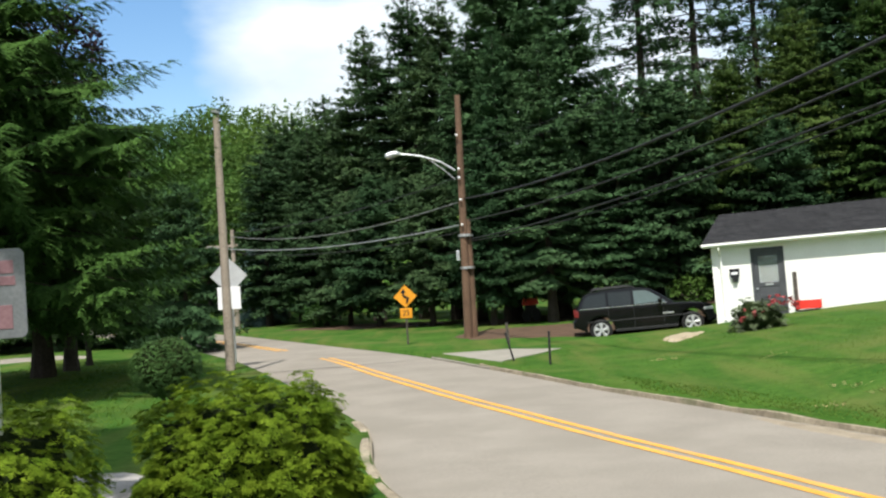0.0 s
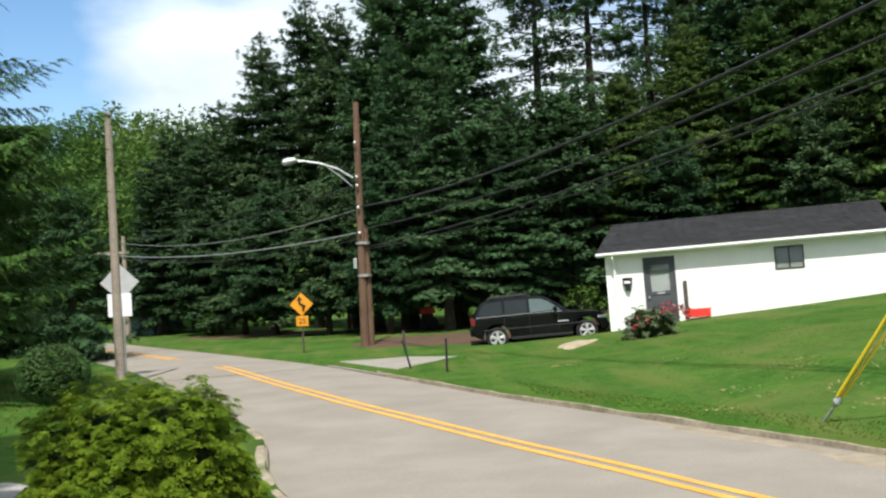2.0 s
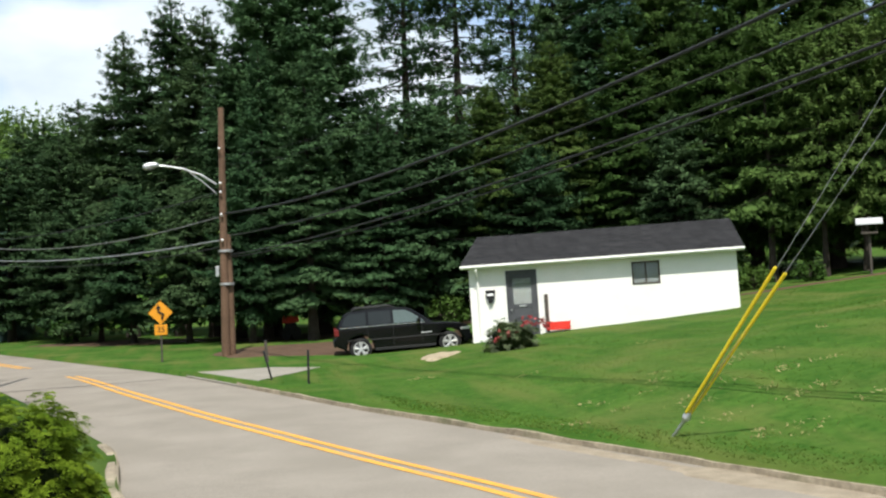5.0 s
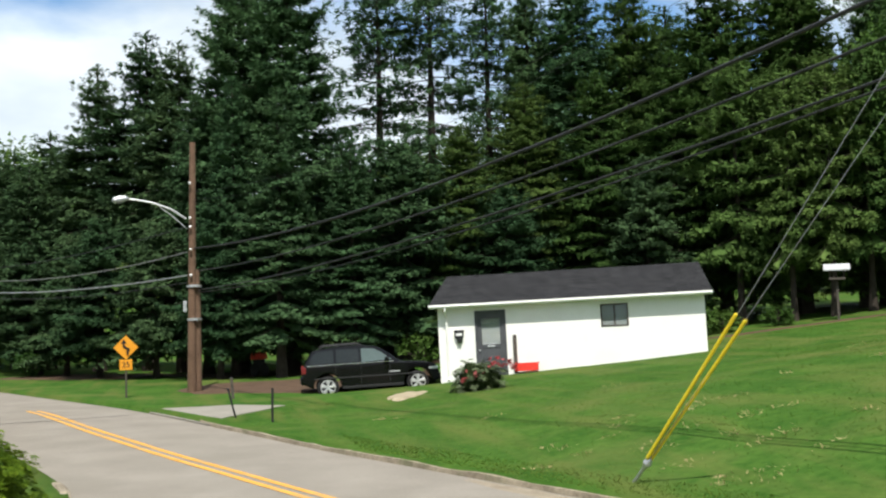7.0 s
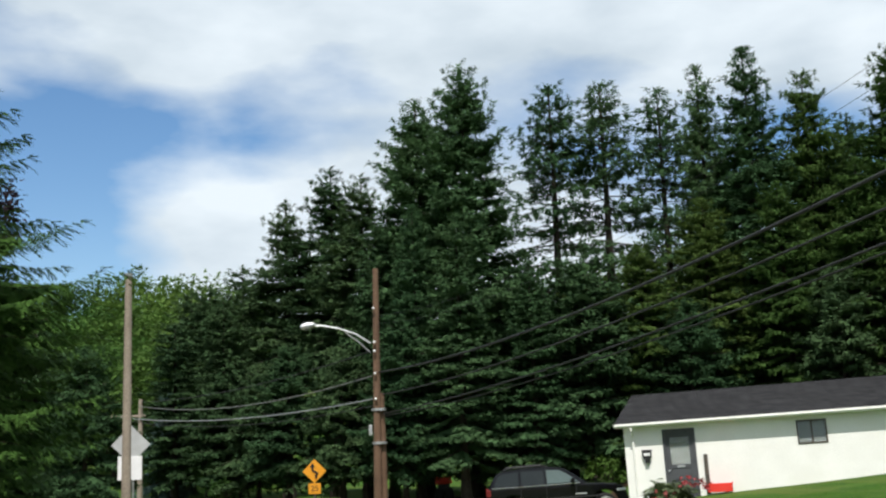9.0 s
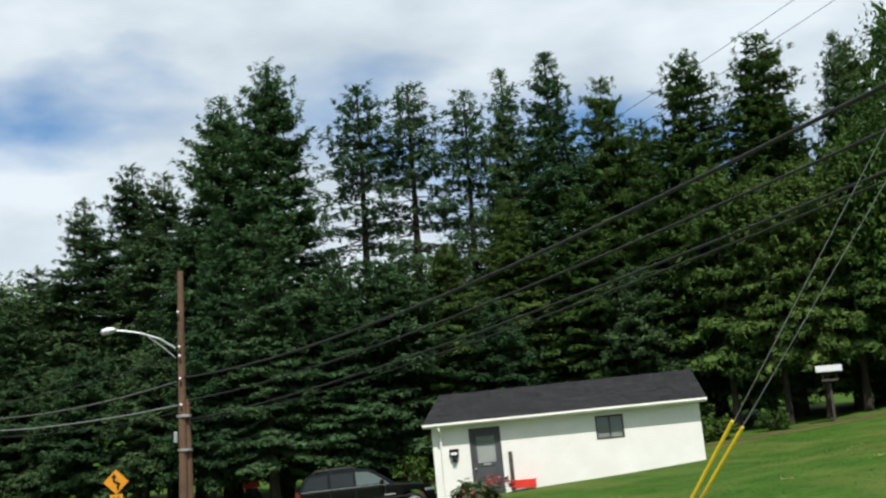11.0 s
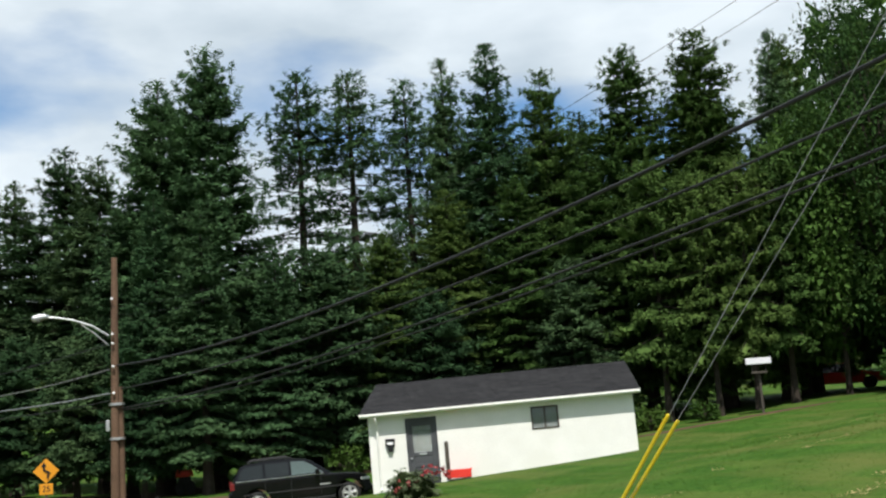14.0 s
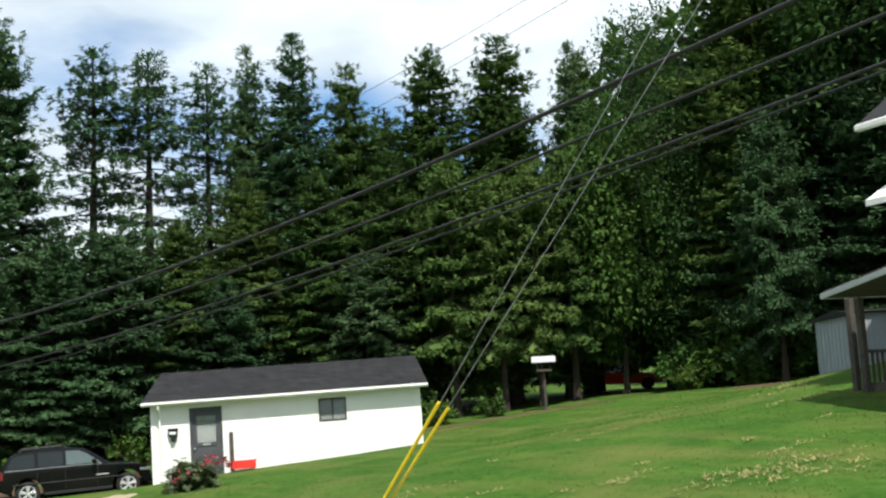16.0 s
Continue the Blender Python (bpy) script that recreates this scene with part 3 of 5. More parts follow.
H = 18.0
SP_BROAD = spruce("spruce", 11, H, 4.0, 2.2, M_SPRUCE, "tall broad dark green spruce in the dense wood", gap=0.66, per=9, shape=0.58, tip=0.2, ragged=0.2)
SP_MID = spruce("spruce", 12, H, 3.3, 3.2, M_SPRUCE, "tall dark green spruce standing in the dense wood", gap=0.66, per=8, shape=0.7)
SP_HIGH = spruce("spruce", 20, H, 3.7, 7.8, M_SPRUCE_SHADE, "tall dark spruce with a long bare shaded trunk", gap=0.66, per=8, shape=0.82)
SP_OPEN = spruce("spruce", 13, H, 2.8, 6.0, M_SPRUCE, "slim tall spruce with sky showing through sparse limbs", gap=0.62, per=7, shape=0.56, thin=0.8, hang=0.4, fill=False, ragged=0.5)
SP_DROOP = spruce("spruce", 14, H, 3.3, 2.8, M_SPRUCE_L, "tall spruce with hanging yellowish green sprays", gap=0.68, per=8, droop=0.3, hang=0.65, shape=0.5, ragged=0.45)
SP_LOW = spruce("spruce", 15, 9.0, 3.0, 2.0, M_SPRUCE_SHADE, "lower mid green spruce with a bare trunk base", gap=0.58, per=8, shape=0.45, hang=0.5)
SP_EDGE = spruce("spruce", 19, 9.0, 2.4, 2.6, M_SPRUCE_L, "olive green spruce with a bare stem at the lawn's edge", gap=0.6, per=7, shape=0.4, hang=0.7, ragged=0.5)
SP_DEEP = spruce("spruce", 18, H, 3.4, 3.2, M_SPRUCE_SHADE, "dark spruce standing deep in the wood", gap=0.85, per=7, shape=0.55, leaf=0.3, tris=9)
SP_SKIRT = spruce("spruce", 17, 9.0, 3.0, 0.5, M_SPRUCE_SHADE, "dark spruce with branches down to the ground", gap=0.6, per=8, shape=0.5, hang=0.5)
SP_BLUE = spruce("blue_spruce", 16, 6.0, 2.2, 0.5, M_SPRUCE_B, "small blue-green spruce on the far lawn", gap=0.42, per=8, shape=0.8, leaf=0.19)
BROAD = broadleaf("broadleaf_tree", 21, 13.0, 4.6, 2.5, M_LEAF, "leafy light green tree on the wooded hillside", 150, 80, 0.36)
BROAD_TALL = broadleaf("broadleaf_tree", 22, 20.0, 5.6, 3.0, M_LEAF_D, "tall leafy green tree in the dense wood", 190, 130, 0.25)
FAR_TREE = broadleaf("broadleaf_tree", 23, 13.0, 4.8, 2.0, M_LEAF, "leafy tree in the distant woods", 80, 36, 0.75)
templates = [(SP_BROAD, H), (SP_MID, H), (SP_HIGH, H), (SP_OPEN, H), (SP_DROOP, H), (SP_LOW, 9.0), (SP_EDGE, 9.0), (SP_SKIRT, 9.0), (SP_DEEP, H), (BROAD, 13.0), (BROAD_TALL, 20.0), (FAR_TREE, 13.0)]
REF = {t.name: h for t, h in templates}

random.seed(5)
# the skyline row, tip by tip: kind, x, y, height of the tip, width
for t, x, y, z, w in [
        (SP_HIGH, -3.5, 58, 15.5, 1.2), (SP_HIGH, -1.05, 56.5, 16.9, 1.25), (SP_HIGH, 0.5, 53, 15.6, 1.15),
        (SP_BROAD, 3.1, 50, 18.4, 1.05), (SP_BROAD, 5.05, 47.8, 19.3, 1.0), (SP_OPEN, 9.7, 51.1, 19.4, 1.2),
        (SP_OPEN, 12.1, 50.6, 19.3, 1.25), (SP_OPEN, 14.7, 49.9, 18.7, 1.1), (SP_MID, 16.2, 48.4, 19.3, 0.85),
        (SP_MID, 17.8, 46.6, 19.5, 1.05), (SP_DROOP, 20.5, 46.7, 18.3, 0.9), (SP_DROOP, 22.7, 42.4, 18.0, 1.15),
        (SP_DROOP, 25.3, 40.7, 18.3, 1.2), (SP_MID, 30.2, 42.3, 19.1, 0.8), (SP_DROOP, 27.6, 44.5, 17.2, 1.0)]:
    put(t, x, y, z, wide=w, ref=H)
# the lower belt in front of them and the wood's depth behind
for t, x, y, z, w in [
        (SP_LOW, -6.1, 55.8, 6.6, 1.2), (SP_LOW, -3.0, 50.0, 6.7, 1.15), (SP_LOW, -0.6, 47.4, 6.5, 1.1), (SP_LOW, -4.6, 53.0, 6.4, 1.1),
        (SP_LOW, 1.9, 44.8, 7.4, 0.9), (SP_MID, 4.2, 43.8, 11.5, 1.15), (SP_MID, 7.2, 44.5, 9.6, 1.3), (SP_LOW, 9.6, 45.5, 9.6, 1.2),
        (SP_DROOP, 12.0, 45.2, 10.3, 1.4), (SP_DROOP, 15.0, 45.4, 12.2, 1.25), (SP_DROOP, 17.6, 43.6, 12.4, 1.2), (SP_LOW, 13.4, 43.5, 7.5, 1.2),
        (SP_DROOP, 20.4, 42.2, 13.0, 1.2), (SP_DROOP, 23.8, 40.3, 12.0, 1.15), (SP_LOW, 18.8, 41.5, 8.5, 1.1), (SP_DROOP, 27.6, 40.0, 13.0, 1.2),
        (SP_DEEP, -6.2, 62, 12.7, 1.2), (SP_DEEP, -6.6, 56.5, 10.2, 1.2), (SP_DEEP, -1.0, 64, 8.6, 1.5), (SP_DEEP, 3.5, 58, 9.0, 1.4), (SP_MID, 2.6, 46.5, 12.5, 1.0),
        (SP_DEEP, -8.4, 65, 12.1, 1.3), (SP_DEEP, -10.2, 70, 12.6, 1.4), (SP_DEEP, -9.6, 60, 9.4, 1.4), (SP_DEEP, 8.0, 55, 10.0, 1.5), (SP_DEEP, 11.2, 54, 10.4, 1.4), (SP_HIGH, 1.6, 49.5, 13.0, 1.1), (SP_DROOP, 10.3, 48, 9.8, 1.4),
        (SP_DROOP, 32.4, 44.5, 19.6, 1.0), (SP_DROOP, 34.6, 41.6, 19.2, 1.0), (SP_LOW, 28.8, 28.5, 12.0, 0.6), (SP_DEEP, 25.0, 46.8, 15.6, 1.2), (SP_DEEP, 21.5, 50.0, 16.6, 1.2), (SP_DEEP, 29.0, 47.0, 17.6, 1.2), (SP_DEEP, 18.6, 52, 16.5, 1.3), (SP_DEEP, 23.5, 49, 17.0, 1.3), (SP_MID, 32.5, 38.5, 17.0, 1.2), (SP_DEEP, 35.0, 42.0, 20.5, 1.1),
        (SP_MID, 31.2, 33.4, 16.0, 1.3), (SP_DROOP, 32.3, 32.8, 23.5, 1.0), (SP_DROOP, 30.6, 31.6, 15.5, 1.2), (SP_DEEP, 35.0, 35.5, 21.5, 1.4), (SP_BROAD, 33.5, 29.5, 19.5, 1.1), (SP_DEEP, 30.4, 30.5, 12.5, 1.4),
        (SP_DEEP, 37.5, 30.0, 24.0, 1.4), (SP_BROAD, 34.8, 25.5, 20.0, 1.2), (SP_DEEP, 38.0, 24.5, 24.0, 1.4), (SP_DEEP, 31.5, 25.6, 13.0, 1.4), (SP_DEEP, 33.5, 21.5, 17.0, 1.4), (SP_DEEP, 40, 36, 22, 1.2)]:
    put(t, x, y, z, wide=w, ref=9.0 if t is SP_LOW else H)
# bare-stemmed trees along the upper lawn's edge
for x, y, z, w in [(21.6, 39.2, 12.0, 0.8), (22.9, 37.6, 11.0, 0.75), (24.2, 36.9, 11.5, 0.8), (25.9, 37.0, 12.0, 0.8)]:
    put(SP_EDGE, x, y, z, wide=w, ref=9.0)
put(SP_BLUE, -10.3, 62.5, 6.0, ref=6.0)
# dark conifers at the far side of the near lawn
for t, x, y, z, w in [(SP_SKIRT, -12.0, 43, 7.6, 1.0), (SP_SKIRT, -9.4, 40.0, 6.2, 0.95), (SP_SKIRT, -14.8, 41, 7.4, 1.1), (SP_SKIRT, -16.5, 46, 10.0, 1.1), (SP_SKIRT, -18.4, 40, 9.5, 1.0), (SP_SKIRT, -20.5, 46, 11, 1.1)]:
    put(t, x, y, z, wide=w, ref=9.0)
# leafy woods on the hillside and in the gaps
for x, y, z, w in [(-20.5, 108, 19.6, 1.1), (-14, 99, 17.6, 1.0), (-8.5, 82, 13.8, 0.9), (-27, 112, 19.5, 1.1), (-33, 108, 19, 1.1), (-18, 92, 14.5, 1.1), (-23.5, 95, 14.8, 1.1),
                   (-12, 88, 13.5, 1.0), (-17, 80, 10.5, 1.1), (-29, 97, 14.8, 1.1), (-13.2, 76, 9.5, 1.0), (-39, 104, 17, 1.2), (-21, 82, 10.2, 1.1), (-35, 92, 13, 1.2), (-26, 86, 11.0, 1.1), (-20.5, 72, 8.4, 1.0),
                   (16, 62, 12, 1.1), (12, 70, 13, 1.2), (20, 60, 15, 1.2), (27, 54, 17.5, 1.1), (36.5, 40.5, 18.5, 0.9), (29.9, 35.5, 18.6, 0.7), (28.4, 37.0, 13.9, 0.6), (36.0, 28.0, 25, 0.9)]:
    if y > 70:
        put(BROAD, x, y, z, wide=w, ref=13.0)
    else:
        put(BROAD_TALL if z > 14 else BROAD, x, y, z, wide=w, ref=20.0 if z > 14 else 13.0)
# far woods that close the distance
for x, y, z in [(40, 46, 22), (46, 40, 23), (45, 30, 23), (48, 52, 22), (42, 24, 24)]:
    put(FAR_TREE, x, y, z, wide=0.8, ref=13.0)
for k in range(46):
    a = radians(-75 + 170 * k / 45 + rnd(-1.5, 1.5))
    d = rnd(125, 175)
    x, y = d * math.sin(a), d * math.cos(a)
    put(FAR_TREE, x, y, max(ground_z(x, y) + 7, min(ground_z(x, y) + rnd(11, 16), 2.2 + d * rnd(0.10, 0.125))), wide=1.9, ref=13.0)
for t, h in templates:
    for o in (*t.children_recursive, t):
        bpy.data.objects.remove(o)
for o in (*SP_BLUE.children_recursive, SP_BLUE):
    bpy.data.objects.remove(o)

# the feathery conifer over the near lawn, and a second beside it; a third, out of view, is added to shade the lawn
for seed_, hx, hy, hh_, hr_, hz, n_, cap_, bo_ in (
        (31, -9.3, 22.0, 14.0, 5.8, 1.7, 260, 4.2, ((6.1, -0.15, 4.4, 0.12), (6.0, -0.3, 4.2, 0.1), (5.8, -0.5, 4.0, 0.1), (5.5, -0.1, 5.1, 0.08), (5.4, -0.25, 4.9, 0.06), (5.1, -0.4, 4.8, 0.02), (4.9, -0.05, 4.9, 0.02), (7.6, -0.3, 3.2, 0.15), (4.6, -0.2, 4.7, 0.0), (4.3, 0.0, 4.6, 0.0), (3.6, -0.1, 4.5, -0.05), (3.3, -0.35, 4.2, -0.05), (2.9, 0.05, 4.3, -0.1))),
        (32, -9.9, 27.0, 8.6, 4.6, 1.3, 110, 3.8, ()),
        (36, -6.4, 5.6, 17.0, 6.0, 7.0, 120, 2.6, ())):
    t = feathery("hemlock", seed_, hh_, hr_, hz, M_LARCH, "large shady conifer with feathery drooping green branches", n_, cap_, bo_)
    t.matrix_world = Matrix.Translation((hx, hy, ground_z(hx, hy) - 0.05))
t = broadleaf("plum_tree", 33, 9.6, 1.25, 6.9, M_PURPLE, "purple-leaved tree standing behind the feathery conifer", 60, 40, 0.16, group="")
t.matrix_world = Matrix.Translation((-9.9, 29.0, ground_z(-9.9, 29.0) - 0.05))
t = broadleaf("young_tree", 34, 3.6, 1.5, 1.5, M_LEAF, "small green tree with a slim trunk on the lawn", 40, 40, 0.16, group="")
t.matrix_world = Matrix.Translation((-10.2, 31.4, ground_z(-10.2, 31.4) - 0.05))


# ---- shrubs ----
def mound(name, seed, x, y, rx, ry, top, material, inner, label, n, size, lumps=0.16, up=0.6, floor=0.0, category="shrub", tuft=0.1, leaves=60):
    """A shrub: a lumpy core coloured dark as inner shade, under many sprays that stand out of it."""
    random.seed(seed)
    zb = ground_z(x, y) - 0.04
    t = empty(name, Matrix.Translation((x, y, zb)), label, category)
    hh = top - zb
    bm = bmesh.new()
    bmesh.ops.create_icosphere(bm, subdivisions=4, radius=1)
    def shape_(q):
        b = 1 + lumps * noise.noise(q * 2.1 + Vector((seed, 0, 0))) + 0.75 * lumps * abs(noise.noise(q * 4.2 + Vector((0, seed, 0)))) - 0.12 * lumps + 0.3 * lumps * noise.noise(q * 10 + Vector((3, 0, seed)))
        b = min(b, 1.24) - 0.03
        z = floor + (hh - floor) * (0.5 + 0.5 * q.z) if floor else hh * max(-0.02, 0.25 + 0.75 * q.z)
        e = 1.0 if floor else 1 / max(0.55, math.sqrt(max(0.0, 1 - max(0.0, q.z) ** 2.2)) ** 0.45) if q.z < 0.97 else 1.3
        return Vector((q.x * rx * b * e, q.y * ry * b * e, z * (1 + (b - 1) * 0.8)))
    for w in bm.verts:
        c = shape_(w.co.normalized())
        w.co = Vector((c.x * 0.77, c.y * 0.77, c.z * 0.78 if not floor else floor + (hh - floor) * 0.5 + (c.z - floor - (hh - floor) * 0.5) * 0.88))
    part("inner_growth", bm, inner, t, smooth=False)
    v, f = [], []
    while len(f) < n:                           # one flat fan of scale leaves after another
        q = Vector((rnd(-1, 1), rnd(-1, 1), rnd(-0.45 if not floor else -1, 1)))
        if q.length > 1 or q.length < 0.2:
            continue
        q.normalize()
        c = shape_(q) * (rnd(0.84, 0.97) if not floor else 0.95)
        nrm = Vector((q.x / rx, q.y / ry, q.z / hh + 0.35)).normalized()
        face = (nrm * 0.6 + Vector((rnd(-0.5, 0.5), rnd(-0.5, 0.5), 0.8))).normalized()
        lead = (nrm + Vector((rnd(-0.8, 0.8), rnd(-0.8, 0.8), rnd(-0.5, 0.5)))) * 1.0
        lead = (lead - face * lead.dot(face)).normalized()
        across = face.cross(lead)
        rc = tuft * rnd(0.7, 1.3)
        for k in range(leaves):
            a = rnd(-1.25, 1.25)
            x = rnd(0.15, 1.0) ** 0.7
            d = lead * math.cos(a) + across * math.sin(a)
            o = c + d * (rc * x * (1 - 0.25 * abs(a))) - Vector((0, 0, 0.3 * rc * x * x))
            w = (d + across * rnd(-0.7, 0.7) + nrm * up * rnd(0, 1) + face * rnd(-0.3, 0.3)).normalized()
            spray(v, f, o, w, face + Vector((rnd(-0.35, 0.35), rnd(-0.35, 0.35), rnd(-0.2, 0.35))), size * rnd(0.75, 1.25), size * rnd(0.3, 0.45))
    raw("foliage", v, f, material, t)
    return t


mound("golden_shrub", 41, -2.0, 10.7, 1.08, 0.95, 1.37, M_SHRUB, M_SHRUB_SHADE, "low spreading golden green cypress shrub beside the road", 190000, 0.035, lumps=0.26, up=0.3, tuft=0.095, leaves=60)
mound("golden_shrub", 42, -3.75, 8.6, 1.0, 0.9, 1.60, M_SHRUB, M_SHRUB_SHADE, "rounded golden green cypress shrub beside a sign", 110000, 0.035, lumps=0.26, up=0.3, tuft=0.095, leaves=60)
b = mound("round_bush", 43, -4.76, 18.6, 0.61, 0.61, 1.52, M_BOXLEAF, M_SHRUB_SHADE, "clipped dark green globe bush on a short stem", 34000, 0.032, lumps=0.05, up=0.6, floor=0.34, tuft=0.035, leaves=14)
bm = bmesh.new()
for k in range(5):
    a = k * 1.3
    tube(bm, [(0.04 * math.cos(a), 0.04 * math.sin(a), 0), (0.1 * math.cos(a), 0.1 * math.sin(a), 0.3), (0.22 * math.cos(a), 0.22 * math.sin(a), 0.6)], [0.03, 0.022, 0.015], 6)
part("stem", bm, M_BARK, b)
rx_, ry_ = 7.75, 27.6
b = mound("rose_bush", 44, rx_, ry_, 0.70, 0.55, ground_z(rx_, ry_) + 0.80, M_ROSELEAF, M_SHRUB_SHADE, "red flowering rose bush on the lawn by the garage", 7000, 0.07, lumps=0.35, leaves=30)
random.seed(45)
v, f = [], []
for k in range(42):
    cx = rnd(0.15, 0.85) if random.random() < 0.8 else rnd(-0.75, 0.3)
    zc = (0.98 - 0.35 * abs(cx - 0.35)) * rnd(0.72, 1.0) if cx > 0.1 else rnd(0.2, 0.6)
    c = Vector((cx, -0.5 * rnd(0.6, 1.25), zc * 0.92))
    for j in range(6):
        d = Vector((rnd(-1, 1), rnd(-1, 0.3), rnd(-0.6, 1))).normalized()
        kite(v, f, c, d, Vector((rnd(-1, 1), rnd(-1, 1), rnd(-1, 1))), 0.065, 0.06)
tagged(raw("blooms", v, f, M_ROSE, b, "clusters of red roses"), kind="stuff")

# undergrowth along the wood's edge behind the upper lawn
random.seed(46)
UNDER = broadleaf("undergrowth_shrub", 47, 1.5, 0.9, 0.15, M_LEAF, "leafy green undergrowth shrub at the wood's edge", 26, 36, 0.17, group="undergrowth", category="shrub")
for x, y, z in [(17.6, 36, 0.9), (18.6, 37.4, 1.1), (21.6, 36.6, 0.7), (28.0, 33.2, 1.5), (29.0, 32.0, 2.0), (29.6, 31.0, 2.4), (28.6, 30.4, 1.5), (30.0, 29.4, 1.7), (27.4, 31.8, 0.9), (30.8, 28, 1.4), (31.5, 30, 2.4), (19.6, 37.0, 0.8),
                (16.5, 39.5, 1.6), (33, 31.5, 2.2), (29.5, 34.5, 1.4), (32, 26.5, 1.6), (9.5, 43, 1.2), (-6.4, 54.0, 1.1)]:
    put(UNDER, x, y, ground_z(x, y) + z, wide=rnd(0.9, 1.4), ref=1.5)
for o in (*UNDER.children_recursive, UNDER):
    bpy.data.objects.remove(o)


# ---- kerbs, apron, road wear ----
def kerb(name, side, y0, y1, label, wid=0.2, top=0.13):
    v, f = [], []
    n = int((y1 - y0) / 0.4)
    for j in range(n + 1):
        y = y0 + (y1 - y0) * j / n
        e = axis_x(y) + (far_w(y) if side > 0 else -near_w(y))
        k = 0.03 * noise.noise((y * 1.3, side, 0)) + 0.02 * noise.noise((y * 4.1, side, 5))
        hh = top + 0.035 * noise.noise((y * 0.9, 7, side)) + 0.02 * noise.noise((y * 3.3, 2, side))
        for o, z in ((-0.05, -0.1), (-0.03 + k, hh * 0.75), (0.02 + k, hh), (wid - 0.04 + k, hh), (wid + k, hh * 0.7), (wid + 0.02, -0.1)):
            v.append((e + side * o, y, z))
    for j in range(n):
        for q in range(5):
            a = 6 * j + q
            f.append((a, a + 1, a + 7, a + 6))
    return tagged(raw(name, v, f, M_CONCRETE), label, "kerb", kind="structure")


kerb("kerb", 1, -20, 26.2, "low worn kerb crusted with dirt and grass", 0.13, 0.055)
kerb("kerb", -1, 9.2, 16.5, "pale concrete kerb curving round the shrub bed", 0.14, 0.11)
kerb("kerb", -1, 24, 48, "low worn kerb along the near lawn", 0.12, 0.05)

# the concrete apron of the drive
v, f = [], []
for i in range(9):
    for j in range(7):
        s, q = i / 8, j / 6
        y = 25.5 + 4.4 * s
        x0 = axis_x(y) + far_w(y) - 0.05
        x = x0 + (2.95 - 1.25 * s - x0) * q
        yy = y + (29.2 + 0.8 * s - y) * q
        v.append((x, yy, max(ground_z(x, yy), 0.0) + 0.012))
for i in range(8):
    for j in range(6):
        a = i * 7 + j
        f.append((a, a + 7, a + 8, a + 1))
for k in range(len(v)):
    v.append((v[k][0], v[k][1], v[k][2] - 0.15))
edge = [i * 7 for i in range(9)] + [56 + j for j in range(1, 7)] + [i * 7 + 6 for i in range(7, -1, -1)] + [j for j in range(5, 0, -1)]
for a, b in zip(edge, edge[1:] + edge[:1]):
    f.append((a, b, b + 63, a + 63))
tagged(raw("drive_apron", v, f, M_APRON), "pale concrete drive apron meeting the road", "driveway", kind="structure")


def patch(name, cx, cy, rx, ry, material, label, category, lift=0.012, turn=0.0, seed=1, on=ground_z, jag=0.35, n=28):
    """A flat patch with an uneven outline that follows the ground."""
    v, f = [(cx, cy, on(cx, cy) + lift)], []
    rings = 5
    for k in range(1, rings + 1):
        for i in range(n):
            a = 2 * math.pi * i / n
            r = k / rings * (1 + jag * noise.noise((2 * math.cos(a) + seed, 2 * math.sin(a), seed)) * k / rings)
            px, py = rx * r * math.cos(a), ry * r * math.sin(a)
            x, y = cx + px * math.cos(turn) - py * math.sin(turn), cy + px * math.sin(turn) + py * math.cos(turn)
            v.append((x, y, on(x, y) + lift * (1 if k < rings else -0.6)))
    for i in range(n):
        f.append((0, 1 + i, 1 + (i + 1) % n))
        for k in range(rings - 1):
            a, b = 1 + k * n + i, 1 + k * n + (i + 1) % n
            f.append((a, a + n, b + n, b))
    return tagged(raw(name, v, f, material), label, category, kind="structure")


patch("bare_patch", 6.0, 28.7, 0.48, 1.25, M_SOIL, "bare sandy soil patch in the lawn", "soil", 0.05, -0.4, 3, jag=0.8)
patch("needle_bed", 3.3, 38.6, 3.2, 3.6, M_DUFF, "brown needle litter on the ground under the trees", "soil", 0.03, 0.2, 4)
patch("needle_bed", 5.8, 36.5, 3.0, 2.4, M_DUFF, "brown needle litter on the parking place", "soil", 0.034, 0.2, 6)
patch("needle_bed", -3.4, 51.5, 5.0, 2.6, M_DUFF, "dark needle litter under the low spruces", "soil", 0.03, -0.5, 8)
patch("needle_bed", 9.5, 47.5, 9.0, 5.0, M_DUFF, "dark needle litter under the tall spruces", "soil", 0.03, 0.0, 9)
patch("mulch_strip", 21.6, 34.6, 4.6, 0.35, M_DUFF, "brown bare strip along the wood's edge", "soil", 0.03, -0.12, 10)
patch("mulch_strip", 27.0, 27.5, 1.6, 1.2, M_DUFF, "reddish mulch round a tree trunk", "soil", 0.03, 0.3, 11)
patch("gravel_bed", -3.55, 11.5, 0.5, 1.1, M_GRAVEL, "pale gravel between the shrubs", "gravel", 0.03, 0.5, 13)
patch("side_drive", -13.8, 35.6, 2.4, 1.3, M_ASPHALT, "grey paved side drive behind the lawn", "driveway", 0.03, 0.1, 14)


def road_on(x, y):
    return road_z(x - axis_x(y), y)


